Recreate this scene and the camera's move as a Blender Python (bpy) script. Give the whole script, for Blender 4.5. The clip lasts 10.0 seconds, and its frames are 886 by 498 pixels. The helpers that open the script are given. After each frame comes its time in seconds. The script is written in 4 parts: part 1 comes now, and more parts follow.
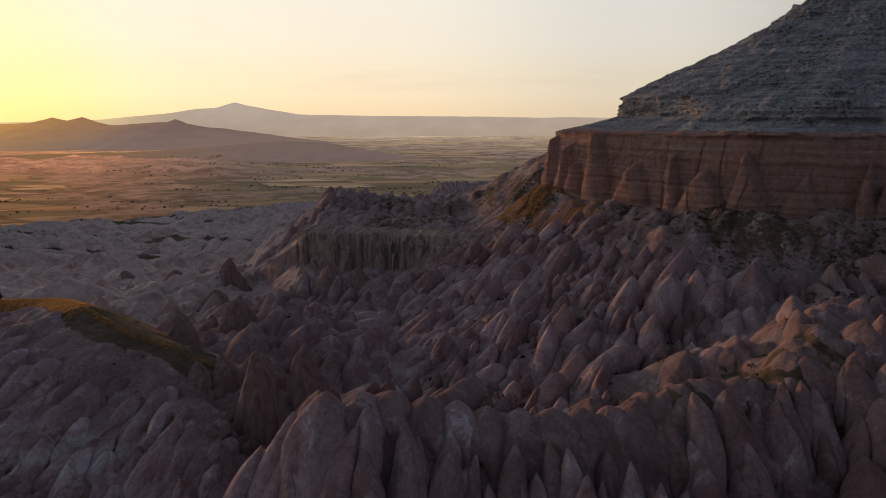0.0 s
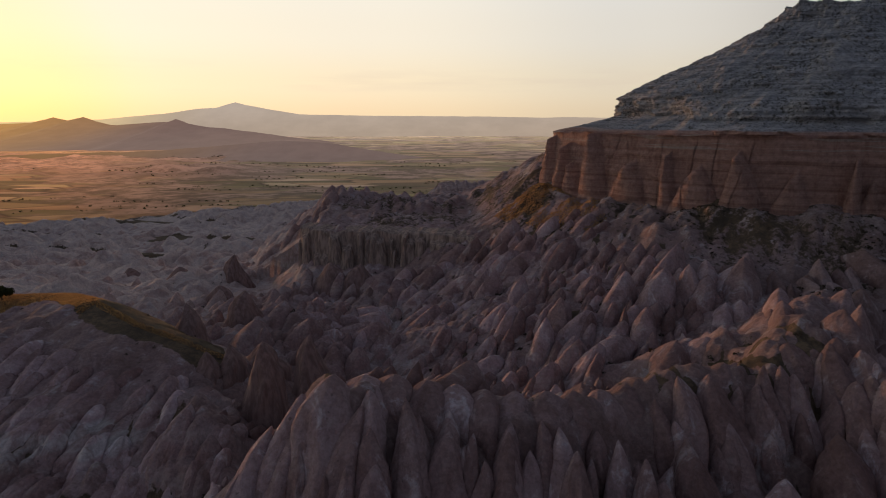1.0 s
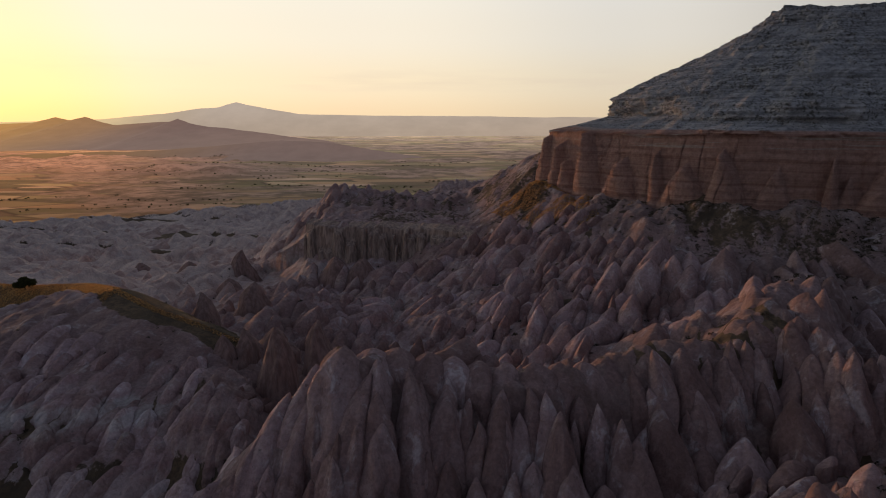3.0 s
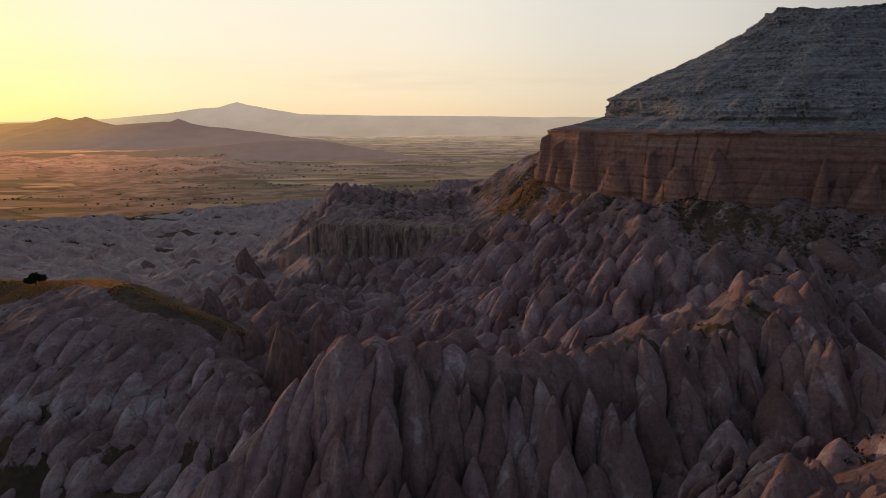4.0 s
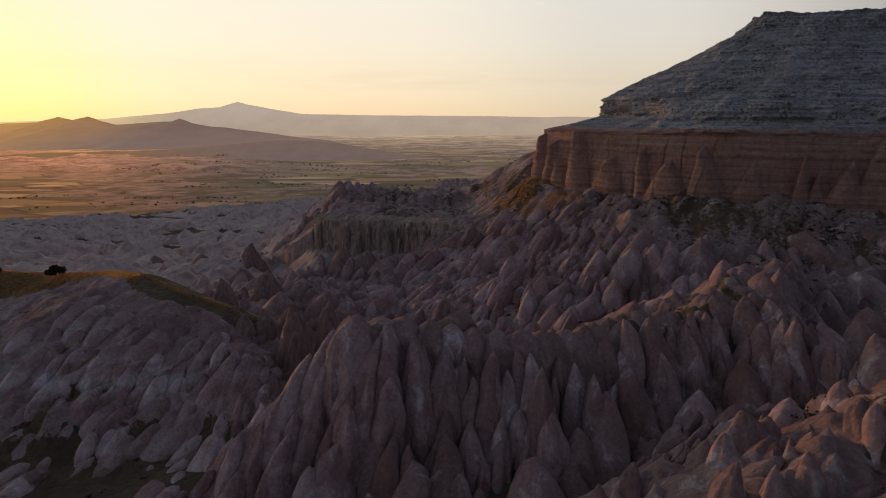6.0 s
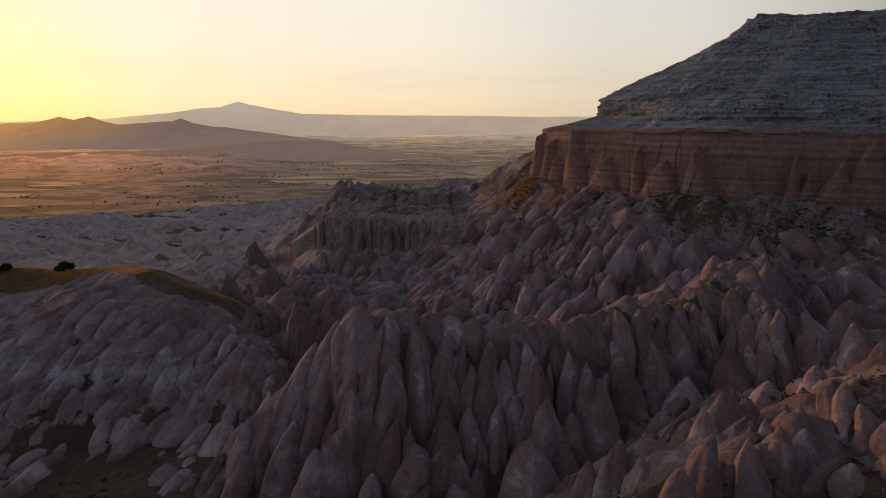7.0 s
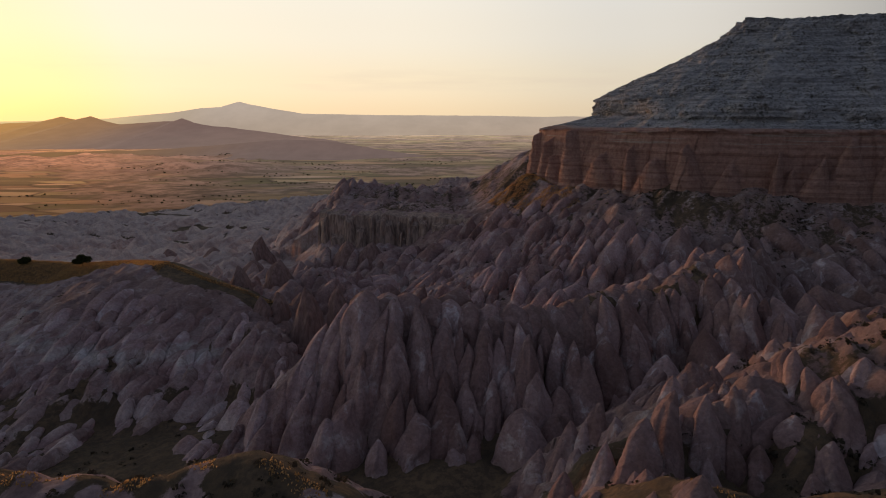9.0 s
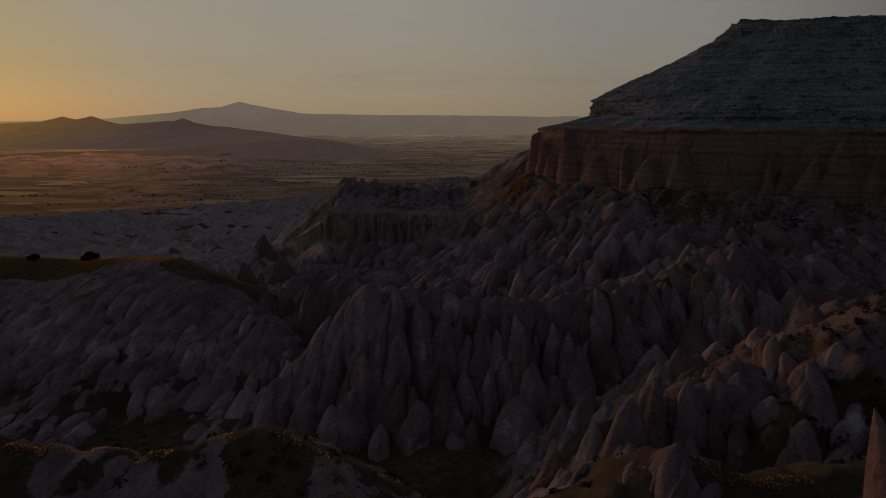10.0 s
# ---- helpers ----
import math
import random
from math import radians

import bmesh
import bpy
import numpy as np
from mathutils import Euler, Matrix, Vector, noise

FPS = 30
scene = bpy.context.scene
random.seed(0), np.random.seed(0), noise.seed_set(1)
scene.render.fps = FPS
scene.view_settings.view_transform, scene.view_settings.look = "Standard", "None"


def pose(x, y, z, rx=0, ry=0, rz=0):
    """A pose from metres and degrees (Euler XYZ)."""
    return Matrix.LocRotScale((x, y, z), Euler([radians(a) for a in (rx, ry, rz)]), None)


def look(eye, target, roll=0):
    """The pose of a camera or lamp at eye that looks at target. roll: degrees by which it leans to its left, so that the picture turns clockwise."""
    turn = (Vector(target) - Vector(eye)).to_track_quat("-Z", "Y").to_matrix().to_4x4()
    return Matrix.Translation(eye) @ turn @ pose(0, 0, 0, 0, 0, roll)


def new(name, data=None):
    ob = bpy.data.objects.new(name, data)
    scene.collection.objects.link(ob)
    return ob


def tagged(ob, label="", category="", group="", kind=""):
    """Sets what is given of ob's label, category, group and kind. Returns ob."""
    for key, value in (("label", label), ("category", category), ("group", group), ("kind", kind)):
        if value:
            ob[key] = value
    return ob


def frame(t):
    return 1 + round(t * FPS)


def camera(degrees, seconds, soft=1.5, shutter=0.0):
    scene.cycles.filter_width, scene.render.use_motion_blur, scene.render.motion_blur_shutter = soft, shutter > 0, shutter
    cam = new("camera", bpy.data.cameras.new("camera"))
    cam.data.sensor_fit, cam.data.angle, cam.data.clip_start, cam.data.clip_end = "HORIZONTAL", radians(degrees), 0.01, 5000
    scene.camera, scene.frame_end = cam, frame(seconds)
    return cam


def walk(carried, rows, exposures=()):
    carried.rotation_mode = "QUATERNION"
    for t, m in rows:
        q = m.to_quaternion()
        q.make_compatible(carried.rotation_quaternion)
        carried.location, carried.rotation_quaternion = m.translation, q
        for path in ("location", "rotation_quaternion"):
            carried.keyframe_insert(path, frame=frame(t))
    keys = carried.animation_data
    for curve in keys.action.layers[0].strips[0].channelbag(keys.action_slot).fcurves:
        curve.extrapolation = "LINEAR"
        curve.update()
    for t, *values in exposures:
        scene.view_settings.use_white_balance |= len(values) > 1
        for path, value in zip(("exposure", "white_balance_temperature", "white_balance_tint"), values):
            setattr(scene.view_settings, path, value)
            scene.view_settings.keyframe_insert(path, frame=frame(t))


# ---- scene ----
cam = camera(72.6, 10.0, soft=1.0)
# A level flight straight backwards, 60 m in ten seconds, the lens tipped 12 degrees below the horizon.
BACK = Vector((0.018, -1.0, 0.0)).normalized()
rows = []
for i in range(11):
    u = i / 10
    p = BACK * (60.0 * u)
    rows.append((10.0 * u, pose(p.x, p.y, 100.0, 90 - 12.17 - 0.09 * u, 0, 0.2 * u)))
walk(cam, rows, exposures=((0.0, 0.0), (9.2, 0.0), (9.5, -0.56), (10.0, -1.72)))

# ---- light ----
SUN_AZ, SUN_EL = -39.0, 1.1  # degrees: clockwise from straight ahead, and above the horizon
sun_way = Vector((math.sin(radians(SUN_AZ)) * math.cos(radians(SUN_EL)), math.cos(radians(SUN_AZ)) * math.cos(radians(SUN_EL)), math.sin(radians(SUN_EL))))
sun = new("sun", bpy.data.lights.new("sun", "SUN"))
sun.data.energy, sun.data.angle, sun.data.color = 1.25, radians(0.6), (1.0, 0.45, 0.18)
sun.matrix_world = look(sun_way * 400, (0, 0, 0))


class Nodes:
    """Short hand for building node trees."""

    def __init__(self, tree):
        self.t = tree

    def add(self, kind, **kw):
        n = self.t.nodes.new(kind)
        for k, v in kw.items():
            if k == "ins":
                for name, val in v.items():
                    self.put(n.inputs[name], val)
            elif k == "op":
                n.operation = v
            elif k == "ntype":
                n.noise_type = v
            elif k == "feature":
                n.feature = v
            elif k == "mode":
                n.blend_type = v
            elif k == "dtype":
                n.data_type = v
            elif k == "attr":
                n.attribute_name = v
        return n

    def put(self, socket, val):
        if hasattr(val, "is_linked"):
            self.t.links.new(val, socket)
        else:
            socket.default_value = val

    def math(self, op, a, b=0.0, c=0.0, clamp=False):
        n = self.t.nodes.new("ShaderNodeMath")
        n.operation, n.use_clamp = op, clamp
        self.put(n.inputs[0], a), self.put(n.inputs[1], b), self.put(n.inputs[2], c)
        return n.outputs[0]

    def noise(self, scale, detail=4.0, rough=0.55, vec=None, dist=0.0):
        n = self.add("ShaderNodeTexNoise", ins={"Scale": scale, "Detail": detail, "Roughness": rough, "Distortion": dist})
        if vec is not None:
            self.put(n.inputs["Vector"], vec)
        return n.outputs["Fac"]

    def ramp(self, fac, stops, smooth=True):
        n = self.t.nodes.new("ShaderNodeValToRGB")
        e = n.color_ramp.elements
        while len(e) < len(stops):
            e.new(0.5)
        for el, (p, c) in zip(e, stops):
            el.position = p
            el.color = (c, c, c, 1) if isinstance(c, (int, float)) else (*c, 1)
        n.color_ramp.interpolation = "EASE" if smooth else "LINEAR"
        self.put(n.inputs[0], fac)
        return n.outputs[0]

    def mix(self, fac, a, b, mode="MIX"):
        n = self.t.nodes.new("ShaderNodeMix")
        n.data_type, n.blend_type = "RGBA", mode
        self.put(n.inputs[0], fac)
        for k, v in ((6, a), (7, b)):
            self.put(n.inputs[k], (*v, 1) if isinstance(v, tuple) and len(v) == 3 else v)
        return n.outputs[2]

    def sep(self, vec):
        n = self.t.nodes.new("ShaderNodeSeparateXYZ")
        self.put(n.inputs[0], vec)
        return n.outputs

    def comb(self, x, y, z):
        n = self.t.nodes.new("ShaderNodeCombineXYZ")
        for k, v in zip((0, 1, 2), (x, y, z)):
            self.put(n.inputs[k], v)
        return n.outputs[0]


world = bpy.data.worlds.new("evening_sky")
scene.world = world
world.use_nodes = True
world.node_tree.nodes.clear()
w = Nodes(world.node_tree)
sky = w.add("ShaderNodeTexSky")
sky.sky_type, sky.sun_disc = "NISHITA", False
sky.sun_elevation, sky.sun_rotation = radians(SUN_EL), radians(SUN_AZ)
sky.altitude, sky.air_density, sky.dust_density, sky.ozone_density = 1200, 1.0, 2.5, 1.5
way = w.add("ShaderNodeTexCoord").outputs["Generated"]
dot = w.add("ShaderNodeVectorMath", op="DOT_PRODUCT")
w.put(dot.inputs[0], way)
dot.inputs[1].default_value = (sun_way.x, sun_way.y, 0.03)
toward = w.math("MULTIPLY_ADD", dot.outputs["Value"], 0.5, 0.5)
up = w.sep(way)[2]
# Dusty evening air: pale cream round the low sun, blue-grey overhead, dull behind.
glow = w.ramp(toward, [(0.0, (0.115, 0.12, 0.15)), (0.5, (0.14, 0.145, 0.175)), (0.78, (0.72, 0.69, 0.645)), (0.92, (0.90, 0.83, 0.71)), (0.985, (0.92, 0.86, 0.71)), (1.0, (0.94, 0.85, 0.55))])
low = w.ramp(up, [(0.0, (0.98, 0.84, 0.64)), (0.05, (1.0, 0.91, 0.77)), (0.13, (1.0, 0.97, 0.93)), (0.2, (1.0, 1.0, 1.0))])
lift = w.ramp(up, [(0.0, 0.0), (0.19, 0.0), (0.52, 1.0), (1.0, 1.0)])
air = w.mix(lift, w.mix(1.0, glow, low, "MULTIPLY"), (0.105, 0.115, 0.148))
wisp = w.noise(2.2, 5, 0.6, w.comb(w.sep(way)[0], w.sep(way)[1], w.math("MULTIPLY", up, 14.0)))
band = w.ramp(up, [(0.0, 0.0), (0.03, 0.0), (0.055, 1.0), (0.10, 0.0)])
air = w.mix(w.math("MULTIPLY", band, w.ramp(wisp, [(0.5, 0.0), (0.68, 0.22)])), air, (0.62, 0.50, 0.44))
bg = w.add("ShaderNodeBackground", ins={"Color": w.mix(1.0, w.mix(1.0, sky.outputs[0], (0.03, 0.03, 0.03), "MULTIPLY"), air, "ADD"), "Strength": 1.0})
out = w.add("ShaderNodeOutputWorld")
w.t.links.new(bg.outputs[0], out.inputs[0])


# ---- materials ----
def material(name, rough=0.95):
    m = bpy.data.materials.new(name)
    m.use_nodes = True
    n = Nodes(m.node_tree)
    b = m.node_tree.nodes["Principled BSDF"]
    b.inputs["Roughness"].default_value = rough
    b.inputs["Specular IOR Level"].default_value = 0.15
    return m, n, b


def bump(n, b, height, strength, dist):
    u = n.add("ShaderNodeBump", ins={"Strength": strength, "Distance": dist, "Height": height})
    n.t.links.new(u.outputs[0], b.inputs["Normal"])


def tuff_colour(n, pos):
    """Pink, buff and near white volcanic tuff in soft, level beds."""
    big = n.noise(0.018, 3, 0.5, pos)
    mid = n.noise(0.12, 5, 0.6, pos)
    z = n.sep(pos)[2]
    bed = n.math("ADD", n.math("MULTIPLY", z, 0.11), n.math("MULTIPLY", big, 1.8))
    band = n.noise(1.0, 4, 0.6, n.comb(0.0, 0.0, bed))
    pink = n.mix(n.ramp(mid, [(0.3, 0.0), (0.7, 1.0)]), (0.277, 0.188, 0.193), (0.332, 0.25, 0.262))
    c = n.mix(n.ramp(band, [(0.48, 0.0), (0.62, 1.0)]), pink, (0.39, 0.325, 0.325))
    px, py, _ = n.sep(pos)
    east = n.math("MULTIPLY", n.ramp(n.math("MULTIPLY_ADD", px, 0.03, -0.5), [(0.0, 0.0), (1.0, 1.0)]), n.ramp(n.math("MULTIPLY_ADD", py, -0.04, 5.2), [(0.0, 0.0), (1.0, 1.0)]))
    west = n.math("MULTIPLY", n.ramp(n.math("MULTIPLY_ADD", px, -0.0040, -0.18), [(0.0, 0.0), (0.45, 1.0)]), n.ramp(n.math("MULTIPLY_ADD", py, 0.012, -2.1), [(0.0, 0.0), (1.0, 1.0)]))
    iron = n.math("ADD", big, n.math("MULTIPLY_ADD", east, 0.5, n.math("MULTIPLY", west, -0.10)))
    c = n.mix(n.ramp(iron, [(0.48, 0.0), (0.66, 0.8)]), c, (0.23, 0.158, 0.153))
    c = n.mix(n.math("MULTIPLY", west, n.ramp(mid, [(0.36, 0.4), (0.58, 0.95)])), c, (0.64, 0.53, 0.49))
    on_west = n.math("MULTIPLY", n.ramp(n.math("MULTIPLY_ADD", px, -0.05, -2.6), [(0.0, 0.0), (1.0, 1.0)]), n.ramp(n.math("MULTIPLY_ADD", py, -0.02, 4.0), [(0.0, 0.0), (1.0, 1.0)]))
    tilt = n.math("ADD", z, n.math("MULTIPLY", n.noise(0.05, 3, 0.5, pos), 5.0))
    layer = n.ramp(n.math("MULTIPLY_ADD", tilt, 0.1, -2.9), [(0.0, 0.0), (0.40, 0.0), (0.48, 1.0), (0.62, 1.0), (0.70, 0.0), (1.0, 0.0)])
    c = n.mix(n.math("MULTIPLY", n.math("MULTIPLY", on_west, layer), n.ramp(mid, [(0.35, 0.15), (0.6, 0.75)])), c, (0.43, 0.415, 0.415))
    streak = n.noise(0.55, 5, 0.65, n.comb(px, py, n.math("MULTIPLY", z, 0.3)), 0.4)
    c = n.mix(n.ramp(streak, [(0.50, 0.0), (0.72, 0.32)]), c, (0.19, 0.125, 0.11))
    c = n.mix(n.ramp(n.noise(0.3, 3, 0.6, pos), [(0.55, 0.0), (0.72, 0.25)]), c, (0.46, 0.40, 0.385))
    debris = n.math("MULTIPLY", n.ramp(n.math("MULTIPLY_ADD", px, 0.02, -1.3), [(0.0, 0.0), (1.0, 1.0)]), n.ramp(n.math("MULTIPLY_ADD", py, 0.03, -2.6), [(0.0, 0.0), (1.0, 1.0)]))
    c = n.mix(n.math("MULTIPLY", debris, n.ramp(mid, [(0.4, 0.75), (0.62, 0.35)])), c, (0.185, 0.14, 0.135))
    crust = n.noise(0.16, 6, 0.68, n.comb(px, py, n.math("MULTIPLY", z, 0.55)), 0.6)
    c = n.mix(n.math("MULTIPLY", n.ramp(crust, [(0.50, 0.0), (0.60, 0.5)]), n.math("MULTIPLY_ADD", west, -0.6, 1.0)), c, (0.165, 0.105, 0.095))
    c = n.mix(n.ramp(crust, [(0.34, 0.7), (0.44, 0.0)]), c, (0.43, 0.385, 0.40))
    fine = n.noise(1.3, 6, 0.7, pos)
    return n.mix(1.0, c, n.ramp(fine, [(0.25, 0.84), (0.75, 1.34)]), "MULTIPLY"), fine


def tuff_material():
    m, n, b = material("tuff")
    pos = n.add("ShaderNodeNewGeometry").outputs["Position"]
    c, fine = tuff_colour(n, pos)
    own = n.add("ShaderNodeObjectInfo").outputs["Random"]
    c = n.mix(1.0, c, n.ramp(own, [(0.0, (0.80, 0.74, 0.73)), (0.35, (1.02, 0.98, 0.99)), (0.7, (1.2, 1.2, 1.23)), (1.0, (1.42, 1.47, 1.55))], False), "MULTIPLY")
    holes = n.ramp(n.noise(0.9, 2, 0.5, pos), [(0.71, 0.0), (0.75, 0.5)])
    c = n.mix(holes, c, (0.10, 0.075, 0.065))
    n.t.links.new(c, b.inputs["Base Color"])
    x, y, z = n.sep(pos)
    rill = n.noise(1.1, 5, 0.65, n.comb(x, y, n.math("MULTIPLY", z, 0.28)))
    bump(n, b, n.math("ADD", n.math("MULTIPLY", fine, 0.5), n.math("MULTIPLY", rill, 1.1)), 0.75, 0.75)
    return m


def ground_material():
    m, n, b = material("badland_ground")
    pos = n.add("ShaderNodeNewGeometry").outputs["Position"]
    c, fine = tuff_colour(n, pos)
    grass = n.add("ShaderNodeAttribute", attr="grass").outputs["Fac"]
    tuft = n.noise(0.6, 6, 0.7, pos)
    straw = n.mix(n.ramp(n.noise(0.05, 4, 0.6, pos), [(0.35, 0.0), (0.65, 1.0)]), (0.10, 0.077, 0.053), (0.185, 0.132, 0.087))
    straw = n.mix(n.ramp(tuft, [(0.4, 0.0), (0.62, 0.8)]), straw, (0.078, 0.063, 0.051))
    edge = n.math("ADD", grass, n.math("MULTIPLY", n.math("SUBTRACT", tuft, 0.5), 1.2))
    c = n.mix(n.ramp(edge, [(0.42, 0.0), (0.58, 1.0)]), c, straw)
    n.t.links.new(c, b.inputs["Base Color"])
    bump(n, b, n.math("ADD", fine, n.math("MULTIPLY", n.noise(0.4, 4, 0.6, pos), 0.9)), 0.8, 0.8)
    return m


def mesa_material():
    m, n, b = material("mesa_rock")
    pos = n.add("ShaderNodeNewGeometry").outputs["Position"]
    x, y, z = n.sep(pos)
    wob = n.noise(0.02, 3, 0.5, pos)
    zz = n.math("ADD", z, n.math("MULTIPLY", n.math("SUBTRACT", wob, 0.5), 2.2))
    lay = n.noise(0.55, 5, 0.7, n.comb(0.0, 0.0, zz))
    lay2 = n.noise(0.8, 4, 0.65, n.comb(n.math("MULTIPLY", x, 0.03), n.math("MULTIPLY", y, 0.03), zz))
    broken = n.noise(0.28, 6, 0.75, n.comb(x, y, n.math("MULTIPLY", z, 1.6)))
    beds = n.math("ADD", n.math("MULTIPLY", lay2, 0.56), n.math("MULTIPLY", broken, 0.44))
    grain = n.noise(0.7, 6, 0.7, pos)
    stain = n.noise(0.35, 4, 0.6, n.comb(x, y, n.math("MULTIPLY", z, 0.12)))
    red = n.mix(n.ramp(lay, [(0.36, 0.0), (0.64, 1.0)]), (0.34, 0.20, 0.17), (0.50, 0.325, 0.28))
    red = n.mix(n.ramp(stain, [(0.5, 0.0), (0.75, 0.6)]), red, (0.26, 0.135, 0.11))
    white = n.ramp(n.math("MULTIPLY_ADD", z, 0.1, -8.0), [(0.0, 0.0), (0.70, 0.0), (0.95, 0.8), (1.0, 0.8)])
    red = n.mix(n.math("MULTIPLY", white, n.ramp(lay2, [(0.55, 0.0), (0.62, 1.0)])), red, (0.46, 0.40, 0.36))
    grey = n.mix(n.ramp(beds, [(0.4, 0.0), (0.6, 1.0)]), (0.255, 0.26, 0.28), (0.50, 0.507, 0.54))
    grey = n.mix(n.ramp(stain, [(0.52, 0.0), (0.7, 0.5)]), grey, (0.45, 0.45, 0.46))
    scrub = n.ramp(n.math("ADD", n.noise(0.9, 4, 0.7, pos), n.math("MULTIPLY", n.noise(0.06, 3, 0.5, pos), 0.3)), [(0.69, 0.0), (0.76, 0.75)])
    grey = n.mix(scrub, grey, (0.06, 0.06, 0.045))
    c = n.mix(n.ramp(n.math("MULTIPLY_ADD", zz, 0.25, -23.4), [(0.4, 0.0), (0.6, 1.0)]), red, grey)
    c = n.mix(1.0, c, n.ramp(grain, [(0.25, 0.7), (0.75, 1.15)]), "MULTIPLY")
    n.t.links.new(c, b.inputs["Base Color"])
    fine2 = n.noise(2.4, 5, 0.7, n.comb(x, y, n.math("MULTIPLY", z, 1.8)))
    bump(n, b, n.math("ADD", n.math("ADD", grain, fine2), n.math("MULTIPLY", lay2, 0.4)), 0.9, 0.7)
    return m


def dark_material(name, low, high):
    """Tuff under a brown desert varnish, streaked downwards."""
    m, n, b = material(name)
    pos = n.add("ShaderNodeNewGeometry").outputs["Position"]
    x, y, z = n.sep(pos)
    streak = n.noise(0.8, 5, 0.65, n.comb(x, y, n.math("MULTIPLY", z, 0.12)))
    c = n.mix(n.ramp(streak, [(0.35, 0.0), (0.65, 1.0)]), low, high)
    n.t.links.new(c, b.inputs["Base Color"])
    bump(n, b, streak, 0.6, 0.6)
    return m


MAT_TUFF, MAT_GROUND, MAT_MESA = tuff_material(), ground_material(), mesa_material()
MAT_DARK = dark_material("varnished_tuff", (0.18, 0.135, 0.118), (0.40, 0.31, 0.275))
MAT_RED = dark_material("red_tuff", (0.17, 0.112, 0.105), (0.29, 0.20, 0.19))


# ---- landforms ----
def sstep(a, b, v):
    t = np.clip((v - a) / (b - a), 0, 1)
    return t * t * (3 - 2 * t)


def hash2(i, j, k):
    v = np.sin(i * 127.1 + j * 311.7 + k * 74.7) * 43758.5453
    return v - np.floor(v)


def value_noise(x, y, k=0):
    i, j = np.floor(x), np.floor(y)
    u, v = x - i, y - j
    u, v = u * u * (3 - 2 * u), v * v * (3 - 2 * v)
    a, b = hash2(i, j, k), hash2(i + 1, j, k)
    c, d = hash2(i, j + 1, k), hash2(i + 1, j + 1, k)
    return a + (b - a) * u + (c - a) * v + (a - b - c + d) * u * v


def fractal(x, y, scale, octaves=4, k=0):
    s, amp, tot = 0.0, 1.0, 0.0
    for o in range(octaves):
        s = s + amp * (value_noise(x / scale * 2**o, y / scale * 2**o, k + o) - 0.5)
        tot += amp
        amp *= 0.5
    return s / tot * 2


def teeth(x, y, cell, k, angle=0.0, stretch=1.0, sharp=1.25, where=None):
    """Close-set cones, 0 in the clefts and up to 1 on the tips; stretched into fins along the angle; worked out only where asked."""
    if where is not None:
        full = np.zeros_like(x)
        full[where] = teeth(x[where], y[where], cell, k, angle, stretch, sharp)
        return full
    c, s = math.cos(radians(angle)), math.sin(radians(angle))
    u, v = (x * c + y * s) / (cell * stretch), (-x * s + y * c) / cell
    i0, j0 = np.floor(u), np.floor(v)
    best = np.zeros_like(x)
    for di in (-1, 0, 1):
        for dj in (-1, 0, 1):
            i, j = i0 + di, j0 + dj
            pu, pv = i + 0.15 + 0.7 * hash2(i, j, k), j + 0.15 + 0.7 * hash2(i, j, k + 9)
            top = 0.45 + 0.55 * hash2(i, j, k + 17)
            d = np.hypot(u - pu, v - pv) / (0.62 + 0.25 * hash2(i, j, k + 23))
            best = np.maximum(best, top * (1 - np.clip(d, 0, 1) ** sharp))
    return best


def along(x, y, line):
    """Distance to a polyline of (x, y, z), its height at the nearest place, and the side (positive to the right)."""
    dist, high, side = np.full_like(x, 1e9), np.zeros_like(x), np.zeros_like(x)
    for (ax, ay, az), (bx, by, bz) in zip(line, line[1:]):
        ex, ey = bx - ax, by - ay
        t = np.clip(((x - ax) * ex + (y - ay) * ey) / (ex * ex + ey * ey), 0, 1)
        d = np.hypot(x - ax - t * ex, y - ay - t * ey)
        near = d < dist
        dist = np.where(near, d, dist)
        high = np.where(near, az + t * (bz - az), high)
        side = np.where(near, np.sign((x - ax) * ey - (y - ay) * ex), side)
    return dist, high, side


def ridge(x, y, line, right, left, round_=3.0):
    """A ridge that falls from its crest line with its own slope on each side."""
    d, h, side = along(x, y, line)
    slope = np.where(side > 0, right, left)
    return h - slope * (np.sqrt(d * d + round_ * round_) - round_)


def smax(a, b, k=3.0):
    m = np.clip(0.5 + (a - b) / (2 * k), 0, 1)
    return b + (a - b) * m + k * m * (1 - m)


# plan of the mesa: foot of the red cliff and rim of the flat top, matched place by place
MESA_FOOT = [(150, 460), (95, 385), (58, 325), (51, 292), (74, 245), (99, 211), (130, 196), (182, 186), (260, 190), (360, 230)]
MESA_RIM = [(270, 420), (207, 370), (175, 326), (161.5, 296), (155.5, 277), (163, 267), (182, 261), (222, 256), (280, 262), (350, 290)]

